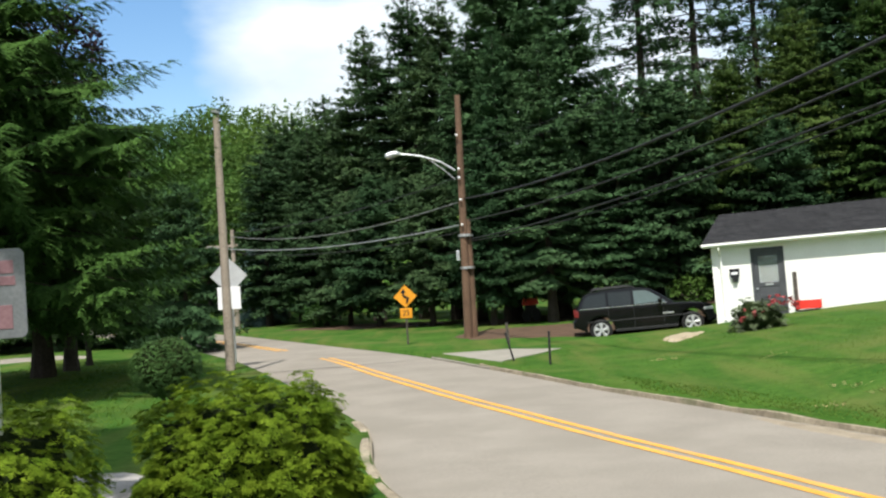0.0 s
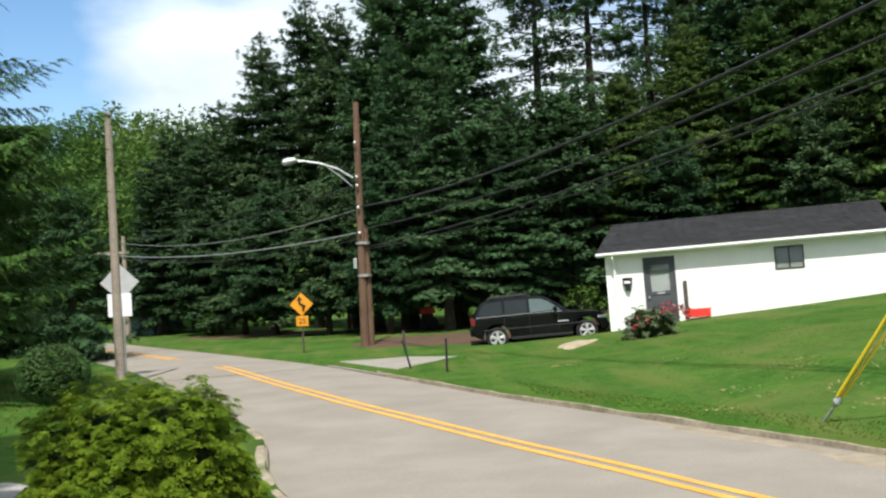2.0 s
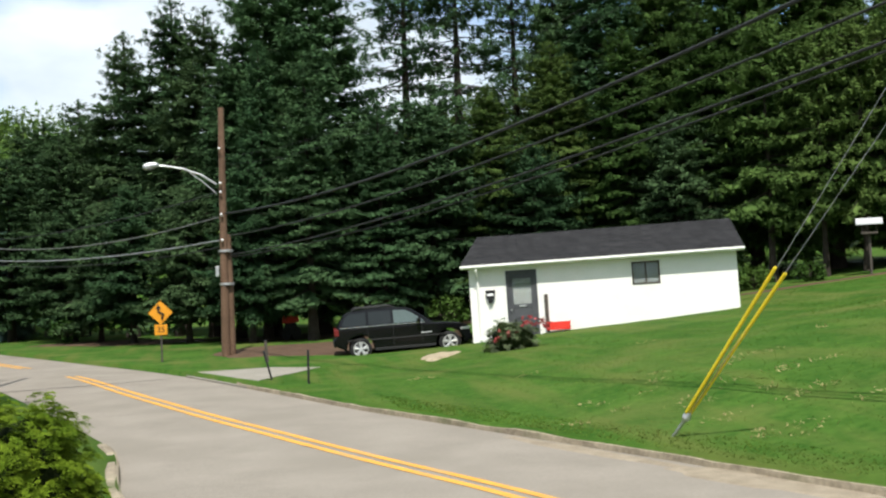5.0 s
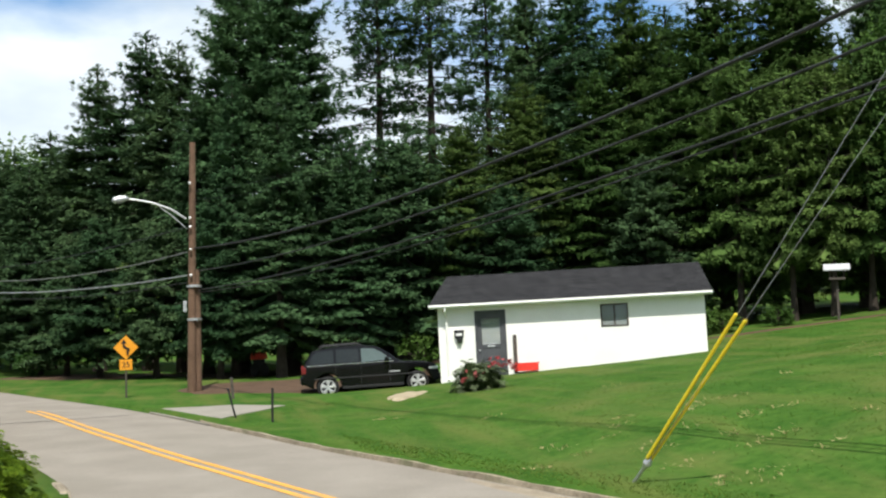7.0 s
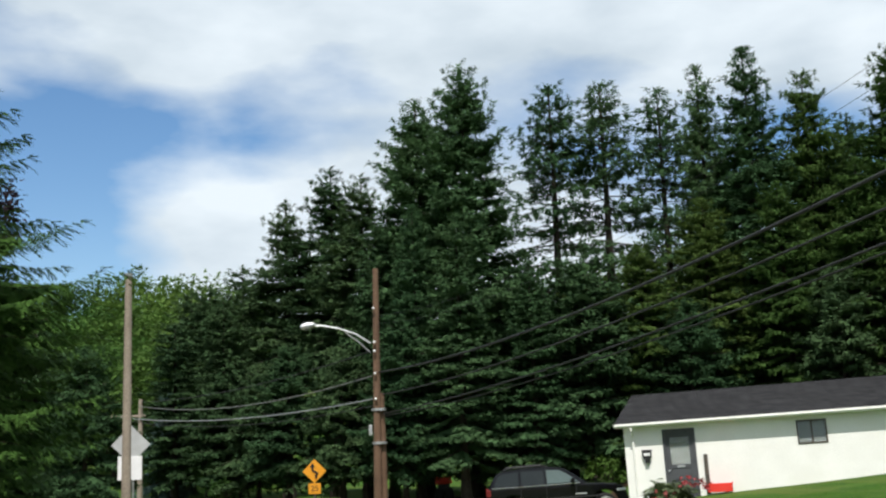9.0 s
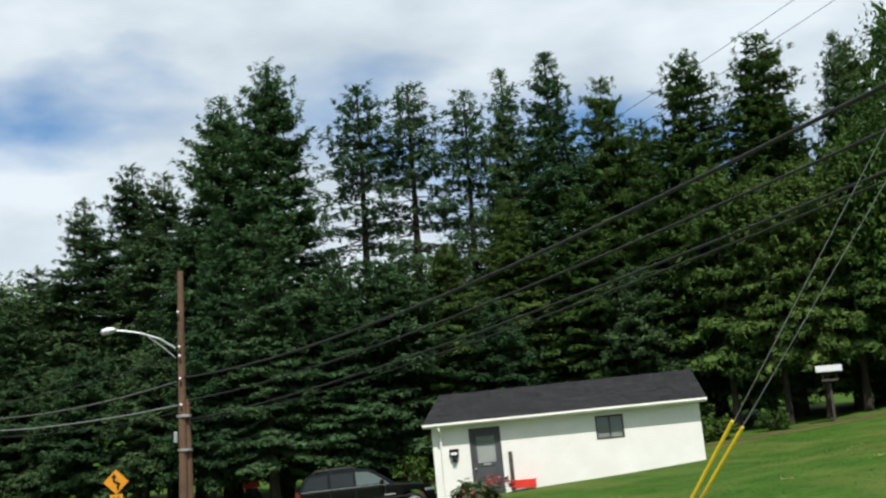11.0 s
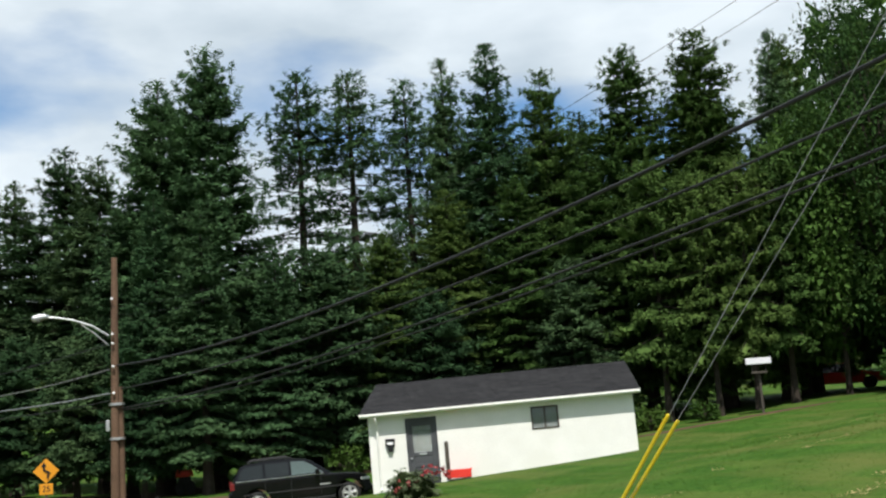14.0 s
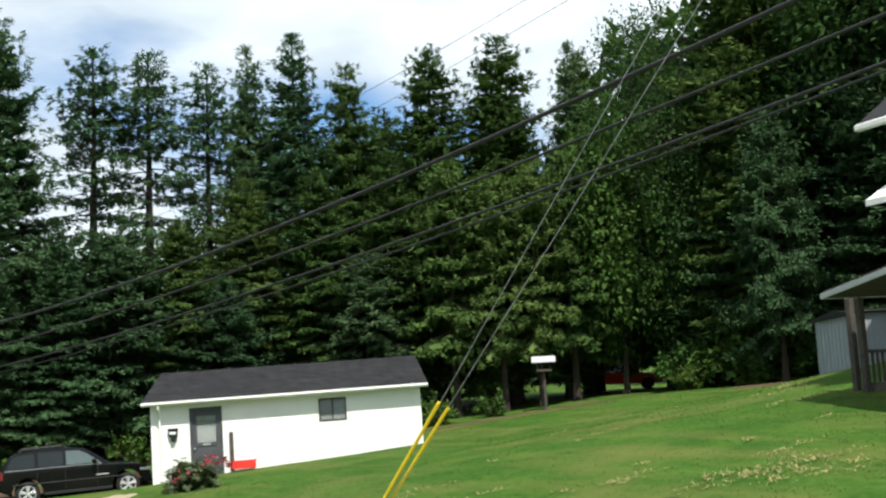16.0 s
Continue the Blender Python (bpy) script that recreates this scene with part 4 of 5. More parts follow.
M_LOOSE = mat("loose_chippings", (0.19, 0.155, 0.11), (0.32, 0.27, 0.20), 4, 0.95, fine=70, bump=0.6)
patch("road_dirt", 5.75, 10.6, 0.4, 1.6, M_LOOSE, "sandy dirt gathered along the kerb", "soil", 0.008, 0.45, 17, lambda x, y: max(road_on(x, y), -0.03), 0.6)
patch("road_dirt", 4.75, 13.4, 0.16, 2.2, M_LOOSE, "sandy dirt gathered along the kerb", "soil", 0.008, 0.33, 18, lambda x, y: max(road_on(x, y), -0.03), 0.6)


def crack(pts, wid, label="dark sealed crack across the road"):
    v, f = [], []
    n = 26
    for j in range(n + 1):
        q = j / n * (len(pts) - 1)
        i = min(int(q), len(pts) - 2)
        x = pts[i][0] + (pts[i + 1][0] - pts[i][0]) * (q - i)
        y = pts[i][1] + (pts[i + 1][1] - pts[i][1]) * (q - i) + 0.12 * noise.noise((j * 0.6, pts[0][0], 0))
        w = wid * (0.6 + 0.8 * abs(noise.noise((j * 0.9, 3, pts[0][1]))))
        v += [(x, y - w, road_on(x, y - w) + 0.008), (x, y + w, road_on(x, y + w) + 0.008)]
    for j in range(n):
        f.append((2 * j, 2 * j + 1, 2 * j + 3, 2 * j + 2))
    return tagged(raw("road_crack", v, f, M_CRACK), label, "road crack", kind="structure")


crack([(-5.2, 28.4), (-2.7, 28.6), (-1.0, 29.4)], 0.05)
crack([(-9.9, 44.0), (-8.0, 44.6), (-6.6, 45.2)], 0.14)
crack([(-11.0, 47.5), (-9.2, 48.0)], 0.12)

# ---- the white garage ----
HM = Matrix.Translation((7.81, 32.06, 0)) @ Matrix.Rotation(math.atan2(-0.375, 0.927), 4, 'Z') @ Matrix.Rotation(radians(-1.5), 4, 'Y')
garage = empty("garage", HM, "low white-painted masonry garage with a dark shingle roof", "building")
W, DEEP, TOP = 7.76, 8.0, 2.52


def front_wall():
    """The front with a door and a window opening through its thickness."""
    bm = bmesh.new()
    xs, zs = [0, 1.09, 2.01, 4.78, 5.58, W], [-0.8, 0.2, 1.72, 2.38, TOP]
    for i in range(5):
        for j in range(4):
            if (i == 1 and j in (1, 2)) or (i == 3 and j == 2):
                continue
            box(bm, (xs[i], 0, zs[j]), (xs[i + 1], 0.2, zs[j + 1]))
    bmesh.ops.remove_doubles(bm, verts=bm.verts, dist=1e-4)
    inner = [q for q in bm.faces if all(len(e.link_faces) > 2 for e in q.edges)]
    bmesh.ops.delete(bm, geom=inner, context='FACES_ONLY')
    return bm


part("wall", front_wall(), M_WALL, garage)
for lo, hi in (((0, 0.2, -0.8), (0.2, DEEP, TOP)), ((W - 0.2, 0.2, -0.8), (W, DEEP, TOP)), ((0.2, DEEP - 0.2, -0.8), (W - 0.2, DEEP, TOP))):
    part("wall", box(bmesh.new(), lo, hi), M_WALL, garage)
RISE, EAVE = 0.98, -0.24
for side in (0, 1):
    bm = bmesh.new()
    prism(bm, [(0.0, TOP - 0.02), (DEEP / 2, TOP + RISE - 0.12), (DEEP, TOP - 0.02)], 0.0 if side == 0 else W - 0.2, 0.2 if side == 0 else W, "x")
    part("gable", bm, M_WALL, garage)
for side in (0, 1):
    v, f = [], []
    n = 27
    for j in range(n):                       # lapped shingle courses
        a, b = j / n, (j + 1) / n + 0.012
        for i in range(26):
            x0, x1 = -0.22 + (W + 0.44) * i / 26 , -0.22 + (W + 0.44) * (i + 1) / 26
            dz = 0.004 * noise.noise((i * 1.7, j * 2.3, side))
            k = len(v)
            for q, up in ((a, 0.022 + dz), (b, 0.004)):
                y = EAVE + (DEEP / 2 - EAVE) * q
                y = y if side == 0 else DEEP - y
                zz = TOP + 0.08 + (RISE + 0.02) * min(q, 1.0) + up
                v += [(x0, y, zz), (x1, y, zz)]
            y = EAVE + (DEEP / 2 - EAVE) * a
            y = y if side == 0 else DEEP - y
            zz = TOP + 0.07 + (RISE + 0.02) * a
            v += [(x0, y, zz), (x1, y, zz)]
            f += [(k, k + 1, k + 3, k + 2), (k + 4, k + 5, k + 1, k)]
    roof = raw("roof_slope", v, f, M_SHINGLE, garage, "dark grey asphalt shingle slope")
    bm = bmesh.new()
    y0, y1 = (EAVE + 0.01, DEEP / 2) if side == 0 else (DEEP - EAVE - 0.01, DEEP / 2)
    prism(bm, [(y0, TOP + 0.0), (y0, TOP + 0.07), (y1, TOP + RISE + 0.085), (y1, TOP + RISE + 0.0)], -0.2, W + 0.2, "x")
    part("roof_deck", bm, M_TRIM, garage)
bm = bmesh.new()
box(bm, (-0.2, EAVE - 0.03, TOP - 0.03), (W + 0.2, EAVE + 0.005, TOP + 0.085), 0.006)
part("fascia", bm, M_TRIM, garage, "white fascia board along the eave")
bm = bmesh.new()
prism(bm, [(EAVE - 0.03, TOP + 0.085), (EAVE - 0.12, TOP + 0.085), (EAVE - 0.13, TOP + 0.03), (EAVE - 0.10, TOP - 0.01), (EAVE - 0.03, TOP - 0.015)], -0.21, W + 0.21, "x")
part("gutter", bm, M_TRIM, garage, "white eave gutter")
bm = bmesh.new()
tube(bm, [(0.26, EAVE - 0.07, TOP - 0.01), (0.26, EAVE - 0.06, TOP - 0.10), (0.26, -0.06, TOP - 0.28), (0.26, -0.045, 1.2), (0.26, -0.045, 0.45), (0.26, -0.13, 0.38)], 0.036, 8)
part("downspout", bm, M_TRIM, garage, "white downspout")
# door
door = new("door")
door.parent = garage
tagged(door, "dark grey panelled door with a glazed upper half")
bm = bmesh.new()
for lo, hi in (((1.09, -0.02, 0.2), (1.155, 0.12, 2.38)), ((1.945, -0.02, 0.2), (2.01, 0.12, 2.38)), ((1.155, -0.02, 2.30), (1.945, 0.12, 2.38))):
    box(bm, lo, hi, 0.004)
part("door_frame", bm, M_DOOR, door)
bm = bmesh.new()
for lo, hi in (((1.155, 0.03, 0.2), (1.28, 0.075, 2.30)), ((1.82, 0.03, 0.2), (1.945, 0.075, 2.30)), ((1.28, 0.03, 2.14), (1.82, 0.075, 2.30)), ((1.28, 0.03, 1.27), (1.82, 0.075, 1.38)), ((1.28, 0.03, 0.95), (1.82, 0.075, 1.05)), ((1.28, 0.03, 0.62), (1.82, 0.075, 0.70)), ((1.28, 0.03, 0.2), (1.82, 0.075, 0.40))):
    box(bm, lo, hi, 0.006)
part("door_leaf", bm, M_DOOR, door)
for z0, z1 in ((1.05, 1.27), (0.70, 0.95), (0.40, 0.62)):
    part("panel", box(bmesh.new(), (1.28, 0.045, z0), (1.82, 0.06, z1), 0.008), M_DOOR, door)
part("glass", box(bmesh.new(), (1.28, 0.05, 1.38), (1.82, 0.056, 2.14)), M_GLASS, door).visible_shadow = False
M_BLIND = mat("dusty_blind", (0.16, 0.15, 0.13), (0.24, 0.22, 0.19), 3, 0.8)
part("blind", box(bmesh.new(), (1.29, 0.085, 1.39), (1.81, 0.095, 2.0)), M_BLIND, door, "drawn dusty beige blind")
part("mail_slot", box(bmesh.new(), (1.44, 0.018, 1.29), (1.66, 0.03, 1.35), 0.006), M_METAL, door, "small metal mail slot")
bm = bmesh.new()
tube(bm, [(1.21, 0.03, 1.22), (1.21, -0.02, 1.22)], [0.014, 0.028], 10)
part("door_knob", bm, M_METAL, door)
# window
win = new("window")
win.parent = garage
tagged(win, "small two-sash window in a dark frame")
bm = bmesh.new()
for lo, hi in (((4.78, -0.015, 1.72), (5.58, 0.1, 1.765)), ((4.78, -0.015, 2.335), (5.58, 0.1, 2.38)), ((4.78, -0.015, 1.765), (4.825, 0.1, 2.335)), ((5.535, -0.015, 1.765), (5.58, 0.1, 2.335)), ((5.16, 0.0, 1.765), (5.20, 0.08, 2.335))):
    box(bm, lo, hi, 0.003)
part("window_frame", bm, M_DARKWOOD, win)
for x0, x1 in ((4.825, 5.16), (5.20, 5.535)):
    part("pane", box(bmesh.new(), (x0, 0.04, 1.765), (x1, 0.046, 2.335)), M_GLASS, win).visible_shadow = False
bm = bmesh.new()
for k in range(9):
    box(bm, (5.22 + 0.035 * k, 0.12, 1.77), (5.24 + 0.035 * k, 0.13 + 0.02 * (k % 2), 2.33), 0.004)
part("curtain", bm, M_SIGNWHITE, win, "pale curtain behind the pane")
# wall mailbox
box_m = empty("mailbox", HM @ Matrix.Translation((0.62, 0, 1.66)), "black wall mailbox with paper in it", "mailbox")
bm = bmesh.new()
prism(bm, [(-0.13, 0.12), (0.13, 0.12), (0.12, -0.04), (0.07, -0.08), (0.06, -0.2), (-0.06, -0.2), (-0.07, -0.08), (-0.12, -0.04)], -0.11, -0.002, "y", 0.006)
part("box", bm, M_BLACK, box_m)
part("lid", box(bmesh.new(), (-0.14, -0.13, 0.12), (0.14, -0.002, 0.18), 0.012), M_BLACK, box_m)
part("label_plate", box(bmesh.new(), (-0.09, -0.117, 0.015), (0.09, -0.112, 0.085), 0.002), M_SIGNWHITE, box_m, "white plate")
# board and red tray against the wall
bm = bmesh.new()
box(bm, (-0.055, -0.02, -0.1), (0.055, 0.02, 1.0), 0.006)
tagged(part("wooden_board", bm, M_DARKWOOD), "narrow weathered board leaning on the white wall", "board").matrix_world = HM @ pose(2.25, -0.09, 0.62, -3, 0, 0)
tray = empty("sledge", HM @ pose(2.58, -0.22, 0.62, 0, 0, 0), "bright red plastic sledge lying by the wall", "sledge")
bm = bmesh.new()
prism(bm, [(-0.28, 0.0), (0.30, 0.03), (0.36, 0.2), (0.33, 0.2), (0.27, 0.06), (-0.26, 0.03), (-0.31, 0.16), (-0.34, 0.16)], -0.15, 0.15, "y", 0.01)
part("shell", bm, M_RED, tray)
part("rim", box(bmesh.new(), (-0.33, -0.165, -0.05), (0.34, -0.14, 0.19), 0.008), M_RED, tray)


# ---- the black car ----
SM = Matrix.Translation((4.69, 33.8, -0.12)) @ Matrix.Rotation(radians(-6), 4, 'Z') @ Matrix.Rotation(radians(-2.0), 4, 'Y') @ Matrix.Diagonal((0.965, 0.965, 0.965, 1))
car = empty("car", SM, "black sport utility car parked on bare ground by the garage", "car")


def arc(cx, cz, r, a0, a1, n=9):
    return [(cx + r * math.cos(radians(a0 + (a1 - a0) * i / n)), cz + r * math.sin(radians(a0 + (a1 - a0) * i / n))) for i in range(n + 1)]


outline = [(-0.74, 0.46), (-0.83, 0.52), (-0.85, 0.68), (-0.79, 0.74), (-0.76, 0.98), (-0.70, 1.03), (0.2, 1.035), (1.6, 1.02), (2.25, 1.025), (2.75, 1.0), (3.2, 0.95), (3.42, 0.88), (3.52, 0.75), (3.56, 0.55), (3.55, 0.40), (3.42, 0.31)]
outline += arc(2.86, 0.34, 0.44, -4, 184) + [(1.5, 0.29)] + arc(0.0, 0.34, 0.44, -6, 184)
bm = bmesh.new()
prism(bm, outline, 0.0, 1.8, "y", 0.05)
part("body", bm, M_CAR, car, smooth=False)


def slant(z):
    return 0.05 + 0.17 * max(0.0, (z - 1.02)) / 0.5


bm = bmesh.new()
prism(bm, [(-0.72, 1.01), (-0.62, 1.22), (-0.46, 1.46), (-0.30, 1.54), (0.4, 1.60), (1.1, 1.60), (1.58, 1.545), (1.84, 1.37), (2.34, 1.0)], 0.05, 1.75, "y", 0.0)
for q in bm.verts:
    k = slant(q.co.z)
    q.co.y = k if q.co.y < 0.9 else 1.8 - k
es = [e for e in bm.edges if abs(e.verts[0].co.y - e.verts[1].co.y) < 0.2 and min(p_.co.z for p_ in e.verts) > 1.1]
bmesh.ops.bevel(bm, geom=es, offset=0.035, segments=2, affect='EDGES', profile=0.5)
part("cabin", bm, M_CAR, car)
for nm, pts in (("rear_side_window", [(-0.58, 1.08), (-0.44, 1.36), (-0.33, 1.46), (0.22, 1.50), (0.22, 1.08)]), ("side_window", [(0.30, 1.08), (0.30, 1.505), (1.02, 1.50), (1.02, 1.075)]), ("side_window", [(1.10, 1.075), (1.10, 1.50), (1.50, 1.475), (1.70, 1.37), (2.08, 1.09)])):
    bm = bmesh.new()
    a = [bm.verts.new((x, slant(z) - 0.012, z)) for x, z in pts]
    b = [bm.verts.new((x, slant(z) + 0.004, z)) for x, z in pts]
    bm.faces.new(a)
    bm.faces.new(b[::-1])
    for i in range(len(a)):
        bm.faces.new((a[i], b[i], b[(i + 1) % len(a)], a[(i + 1) % len(a)]))
    part(nm, bm, M_CARGLASS_F if pts[0][0] > 1 else M_CARGLASS, car)
bm = bmesh.new()
w_ = [(1.66, 0.30, 1.50), (1.66, 1.5, 1.50), (2.33, 1.66, 1.03), (2.33, 0.14, 1.03)]
a = [bm.verts.new(Vector(p_) + Vector((0.012, 0, 0.015))) for p_ in w_]
bm.faces.new(a)
r = bmesh.ops.extrude_face_region(bm, geom=bm.faces[:])
for q in r["geom"]:
    if isinstance(q, bmesh.types.BMVert):
        q.co += Vector((-0.01, 0, -0.012))
part("windscreen", bm, M_CARGLASS, car)
for wx in (0.0, 2.86):
    for wy, sgn in ((0.02, -1), (1.78, 1)):
        wheel = new("wheel")
        wheel.parent = car
        bm = bmesh.new()
        tube(bm, [(wx, wy + sgn * 0.0, 0.34), (wx, wy - sgn * 0.03, 0.34), (wx, wy - sgn * 0.2, 0.34), (wx, wy - sgn * 0.23, 0.34)], [0.31, 0.35, 0.35, 0.31], 26)
        part("tyre", bm, M_TYRE, wheel)
        bm = bmesh.new()
        tube(bm, [(wx, wy + sgn * 0.004, 0.34), (wx, wy - sgn * 0.04, 0.34)], [0.225, 0.21], 22)
        part("rim_back", bm, M_CARTRIM, wheel)
        bm = bmesh.new()
        for k in range(5):
            a = 2 * math.pi * k / 5 + 0.3
            for da in (-0.16, 0.16):
                tube(bm, [(wx + 0.04 * math.cos(a), wy + sgn * 0.012, 0.34 + 0.04 * math.sin(a)), (wx + 0.21 * math.cos(a + da), wy + sgn * 0.008, 0.34 + 0.21 * math.sin(a + da))], [0.03, 0.034], 6)
        tube(bm, [(wx, wy + sgn * 0.004, 0.34), (wx, wy + sgn * 0.03, 0.34)], [0.06, 0.045], 12)
        n_ = 24
        ring = [(wx + 0.225 * math.cos(2 * math.pi * k / n_), wy + sgn * 0.008, 0.34 + 0.225 * math.sin(2 * math.pi * k / n_)) for k in range(n_ + 1)]
        tube(bm, ring, 0.018, 6)
        part("rim", bm, M_RIM, wheel)
for x0, x1, z0, z1, nm, m_ in ((-0.42, 3.0, 0.60, 0.64, "side_moulding", M_CARTRIM), (-0.62, 2.1, 1.03, 1.055, "belt_trim", M_CHROME), (0.46, 2.40, 0.27, 0.35, "sill_trim", M_CARTRIM)):
    part(nm, box(bmesh.new(), (x0, -0.018, z0), (x1, 0.01, z1), 0.006), m_, car)
for x in (0.42, 1.22):
    part("door_handle", box(bmesh.new(), (x, -0.03, 0.90), (x + 0.17, 0.0, 0.935), 0.008), M_CAR, car)
for x in (0.26, 1.06, 1.98):
    part("door_seam", box(bmesh.new(), (x, -0.003, 0.40), (x + 0.012, 0.003, 1.0)), M_CARTRIM, car)
for y in (0.28, 1.52):
    bm = bmesh.new()
    tube(bm, [(-0.2, y, 1.555), (-0.1, y, 1.63), (1.0, y, 1.65), (1.15, y, 1.59)], 0.022, 8)
    part("roof_rail", bm, M_CARTRIM, car)
bm = bmesh.new()
box(bm, (1.82, -0.2, 1.05), (1.96, -0.04, 1.2), 0.03, 2)
box(bm, (1.88, -0.06, 1.05), (1.93, 0.08, 1.10), 0.008)
part("wing_mirror", bm, M_CAR, car)
M_TAIL = mat("tail_lens", (0.12, 0.012, 0.012), (0.16, 0.02, 0.02), 5, 0.2, bump=0)
M_LAMP = mat("lamp_lens", (0.6, 0.6, 0.6), (0.7, 0.7, 0.7), 5, 0.15, 0.2, bump=0)
for y in (-0.006, 1.5):
    part("headlight", box(bmesh.new(), (3.22, y, 0.70), (3.525, y + 0.3, 0.81), 0.03, 2), M_LAMP, car, "clear headlight")
    part("tail_light", box(bmesh.new(), (-0.81, y, 0.80), (-0.66, y + 0.25, 1.01), 0.015), M_TAIL, car, "red tail light")
part("front_bumper", box(bmesh.new(), (3.30, 0.02, 0.36), (3.62, 1.78, 0.56), 0.05, 2), M_CARTRIM, car)
part("rear_bumper", box(bmesh.new(), (-0.86, 0.02, 0.46), (-0.6, 1.78, 0.66), 0.05, 2), M_CARTRIM, car)
part("grille", box(bmesh.new(), (3.5, 0.4, 0.58), (3.575, 1.4, 0.74), 0.02), M_CHROME, car)
part("badge", box(bmesh.new(), (1.95, -0.008, 0.70), (2.30, 0.002, 0.735), 0.003), M_RIM, car, "pale badge bar")


# ---- poles, wires, lamp ----
def utility_pole(x, y, top, r, material, label, lean=(0.0, 0.0)):
    zb = ground_z(x, y)
    t = empty("utility_pole", Matrix.Translation((x, y, zb)), label, "utility pole", "utility poles")
    bm = bmesh.new()
    hh = top - zb
    tube(bm, [(lean[0] * s * hh, lean[1] * s * hh, -0.3 + (hh + 0.3) * s) for s in (0, 0.15, 0.4, 0.7, 1)], [r * 1.1, r * 1.05, r * 0.95, r * 0.85, r * 0.72], 14)
    part("shaft", bm, material, t)
    return t


PR = Vector((0.68, 37.6, 0))
pole = utility_pole(PR.x, PR.y, 8.3, 0.135, M_POLE, "tall brown wooden utility pole carrying a street lamp", (0.016, 0))
zb = ground_z(PR.x, PR.y)
bm = bmesh.new()
tube(bm, [(0.22, 0.1, -0.3), (0.22, 0.1, 2.2), (0.21, 0.1, 4.05)], [0.125, 0.115, 0.105], 12)
part("stub_pole", bm, M_POLE, pole, "shorter brown pole strapped beside the tall one")
for z in (2.4, 3.5):
    bm = bmesh.new()
    tube(bm, [(0.12, 0.06, z - 0.04), (0.12, 0.06, z + 0.04)], [0.25, 0.25], 16)
    part("strap", bm, M_METAL, pole)
part("meter_box", box(bmesh.new(), (-0.24, -0.2, 2.65), (-0.12, -0.08, 3.0), 0.015), M_METAL, pole, "grey metal box")
for z in (5.75, 5.45, 4.7, 3.85, 6.9):
    bm = bmesh.new()
    tube(bm, [(0.02, -0.16, z), (0.02, -0.23, z), (0.02, -0.26, z + 0.02)], [0.03, 0.05, 0.03], 8)
    part("insulator", bm, M_SIGNBACK, pole)
lamp = empty("street_lamp", Matrix.Translation((PR.x, PR.y, zb)), "grey street lamp on a curved bracket arm", "street lamp")
bm = bmesh.new()
tube(bm, [(-0.10, -0.12, 5.72), (-0.6, -0.14, 6.05), (-1.2, -0.16, 6.26), (-1.75, -0.18, 6.36), (-2.0, -0.18, 6.37)], 0.035, 8)
part("arm", bm, M_METAL, lamp)
bm = bmesh.new()
tube(bm, [(-0.10, -0.12, 5.40), (-0.55, -0.14, 5.82), (-0.95, -0.15, 6.12)], 0.02, 6)
part("brace", bm, M_METAL, lamp)
bm = bmesh.new()
tube(bm, [(-1.92, -0.18, 6.38), (-2.02, -0.18, 6.40), (-2.2, -0.18, 6.37), (-2.38, -0.18, 6.33), (-2.44, -0.18, 6.31)], [0.04, 0.09, 0.13, 0.11, 0.04], 12)
part("head", bm, M_METAL, lamp, "cobra-head luminaire")
bm = bmesh.new()
bmesh.ops.create_uvsphere(bm, u_segments=14, v_segments=8, radius=0.1, matrix=Matrix.Translation((-2.24, -0.18, 6.28)) @ Matrix.Diagonal((1.2, 1, 0.7, 1)))
part("lens", bm, M_SIGNPALE, lamp, smooth=True)

PL = Vector((-5.62, 28.4, 0))
polel = utility_pole(PL.x, PL.y, 6.75, 0.115, M_POLE_G, "bare greyed wooden utility pole in the lawn edge", (0.0, 0))
bm = bmesh.new()
tube(bm, [(0, -0.02, 6.62), (0, -0.02, 6.70)], [0.11, 0.12], 12)
part("cap", bm, M_METAL, polel)
FP = Vector((-11.1, 58.6, 0))
polef = utility_pole(FP.x, FP.y, 5.3, 0.14, M_POLE_G, "distant wooden utility pole with a crossarm", (0, 0))
part("crossarm", box(bmesh.new(), (-1.5, -0.08, 4.35), (0.25, 0.04, 4.47), 0.01), M_POLE_G, polef)
P2 = Vector((8.5, 6.0, 0))
pole2 = utility_pole(P2.x, P2.y, 9.4, 0.17, M_POLE, "brown wooden utility pole held by two guy wires")


def wire(p0, p1, sag, r, label, material=M_WIRE, group="overhead wires"):
    """A hanging cable between two places."""
    p0, p1 = Vector(p0), Vector(p1)
    mid = (p0 + p1) / 2
    bm = bmesh.new()
    n = 28
    tube(bm, [p0.lerp(p1, i / n) - mid - Vector((0, 0, 4 * sag * (i / n) * (1 - i / n))) for i in range(n + 1)], r, 6)
    ob = part("overhead_wire", bm, material)
    ob.location = mid
    return tagged(ob, label, "cable", group)


for z0, z1, sag, r, ox in ((4.75, 5.95, 0.65, 0.027, 0.0), (4.0, 5.45, 0.48, 0.018, 0.1), (3.37, 5.02, 0.40, 0.018, 0.1), (3.30, 4.95, 0.46, 0.014, 0.16), (6.4, 7.3, 1.1, 0.0035, 0.0), (6.65, 7.6, 1.1, 0.0035, -0.1)):
    wire((PR.x + 0.15 + ox, PR.y - 0.1, z0), (P2.x - 0.1, P2.y + 0.12, z1), sag, r, "thick black telephone cable hanging along the road" if r > 0.02 else "thin black overhead wire hanging along the road")
wire((PR.x - 0.1, PR.y - 0.2, 5.45), (FP.x, FP.y, 5.15), 0.35, 0.016, "thin dark overhead wire over the road")
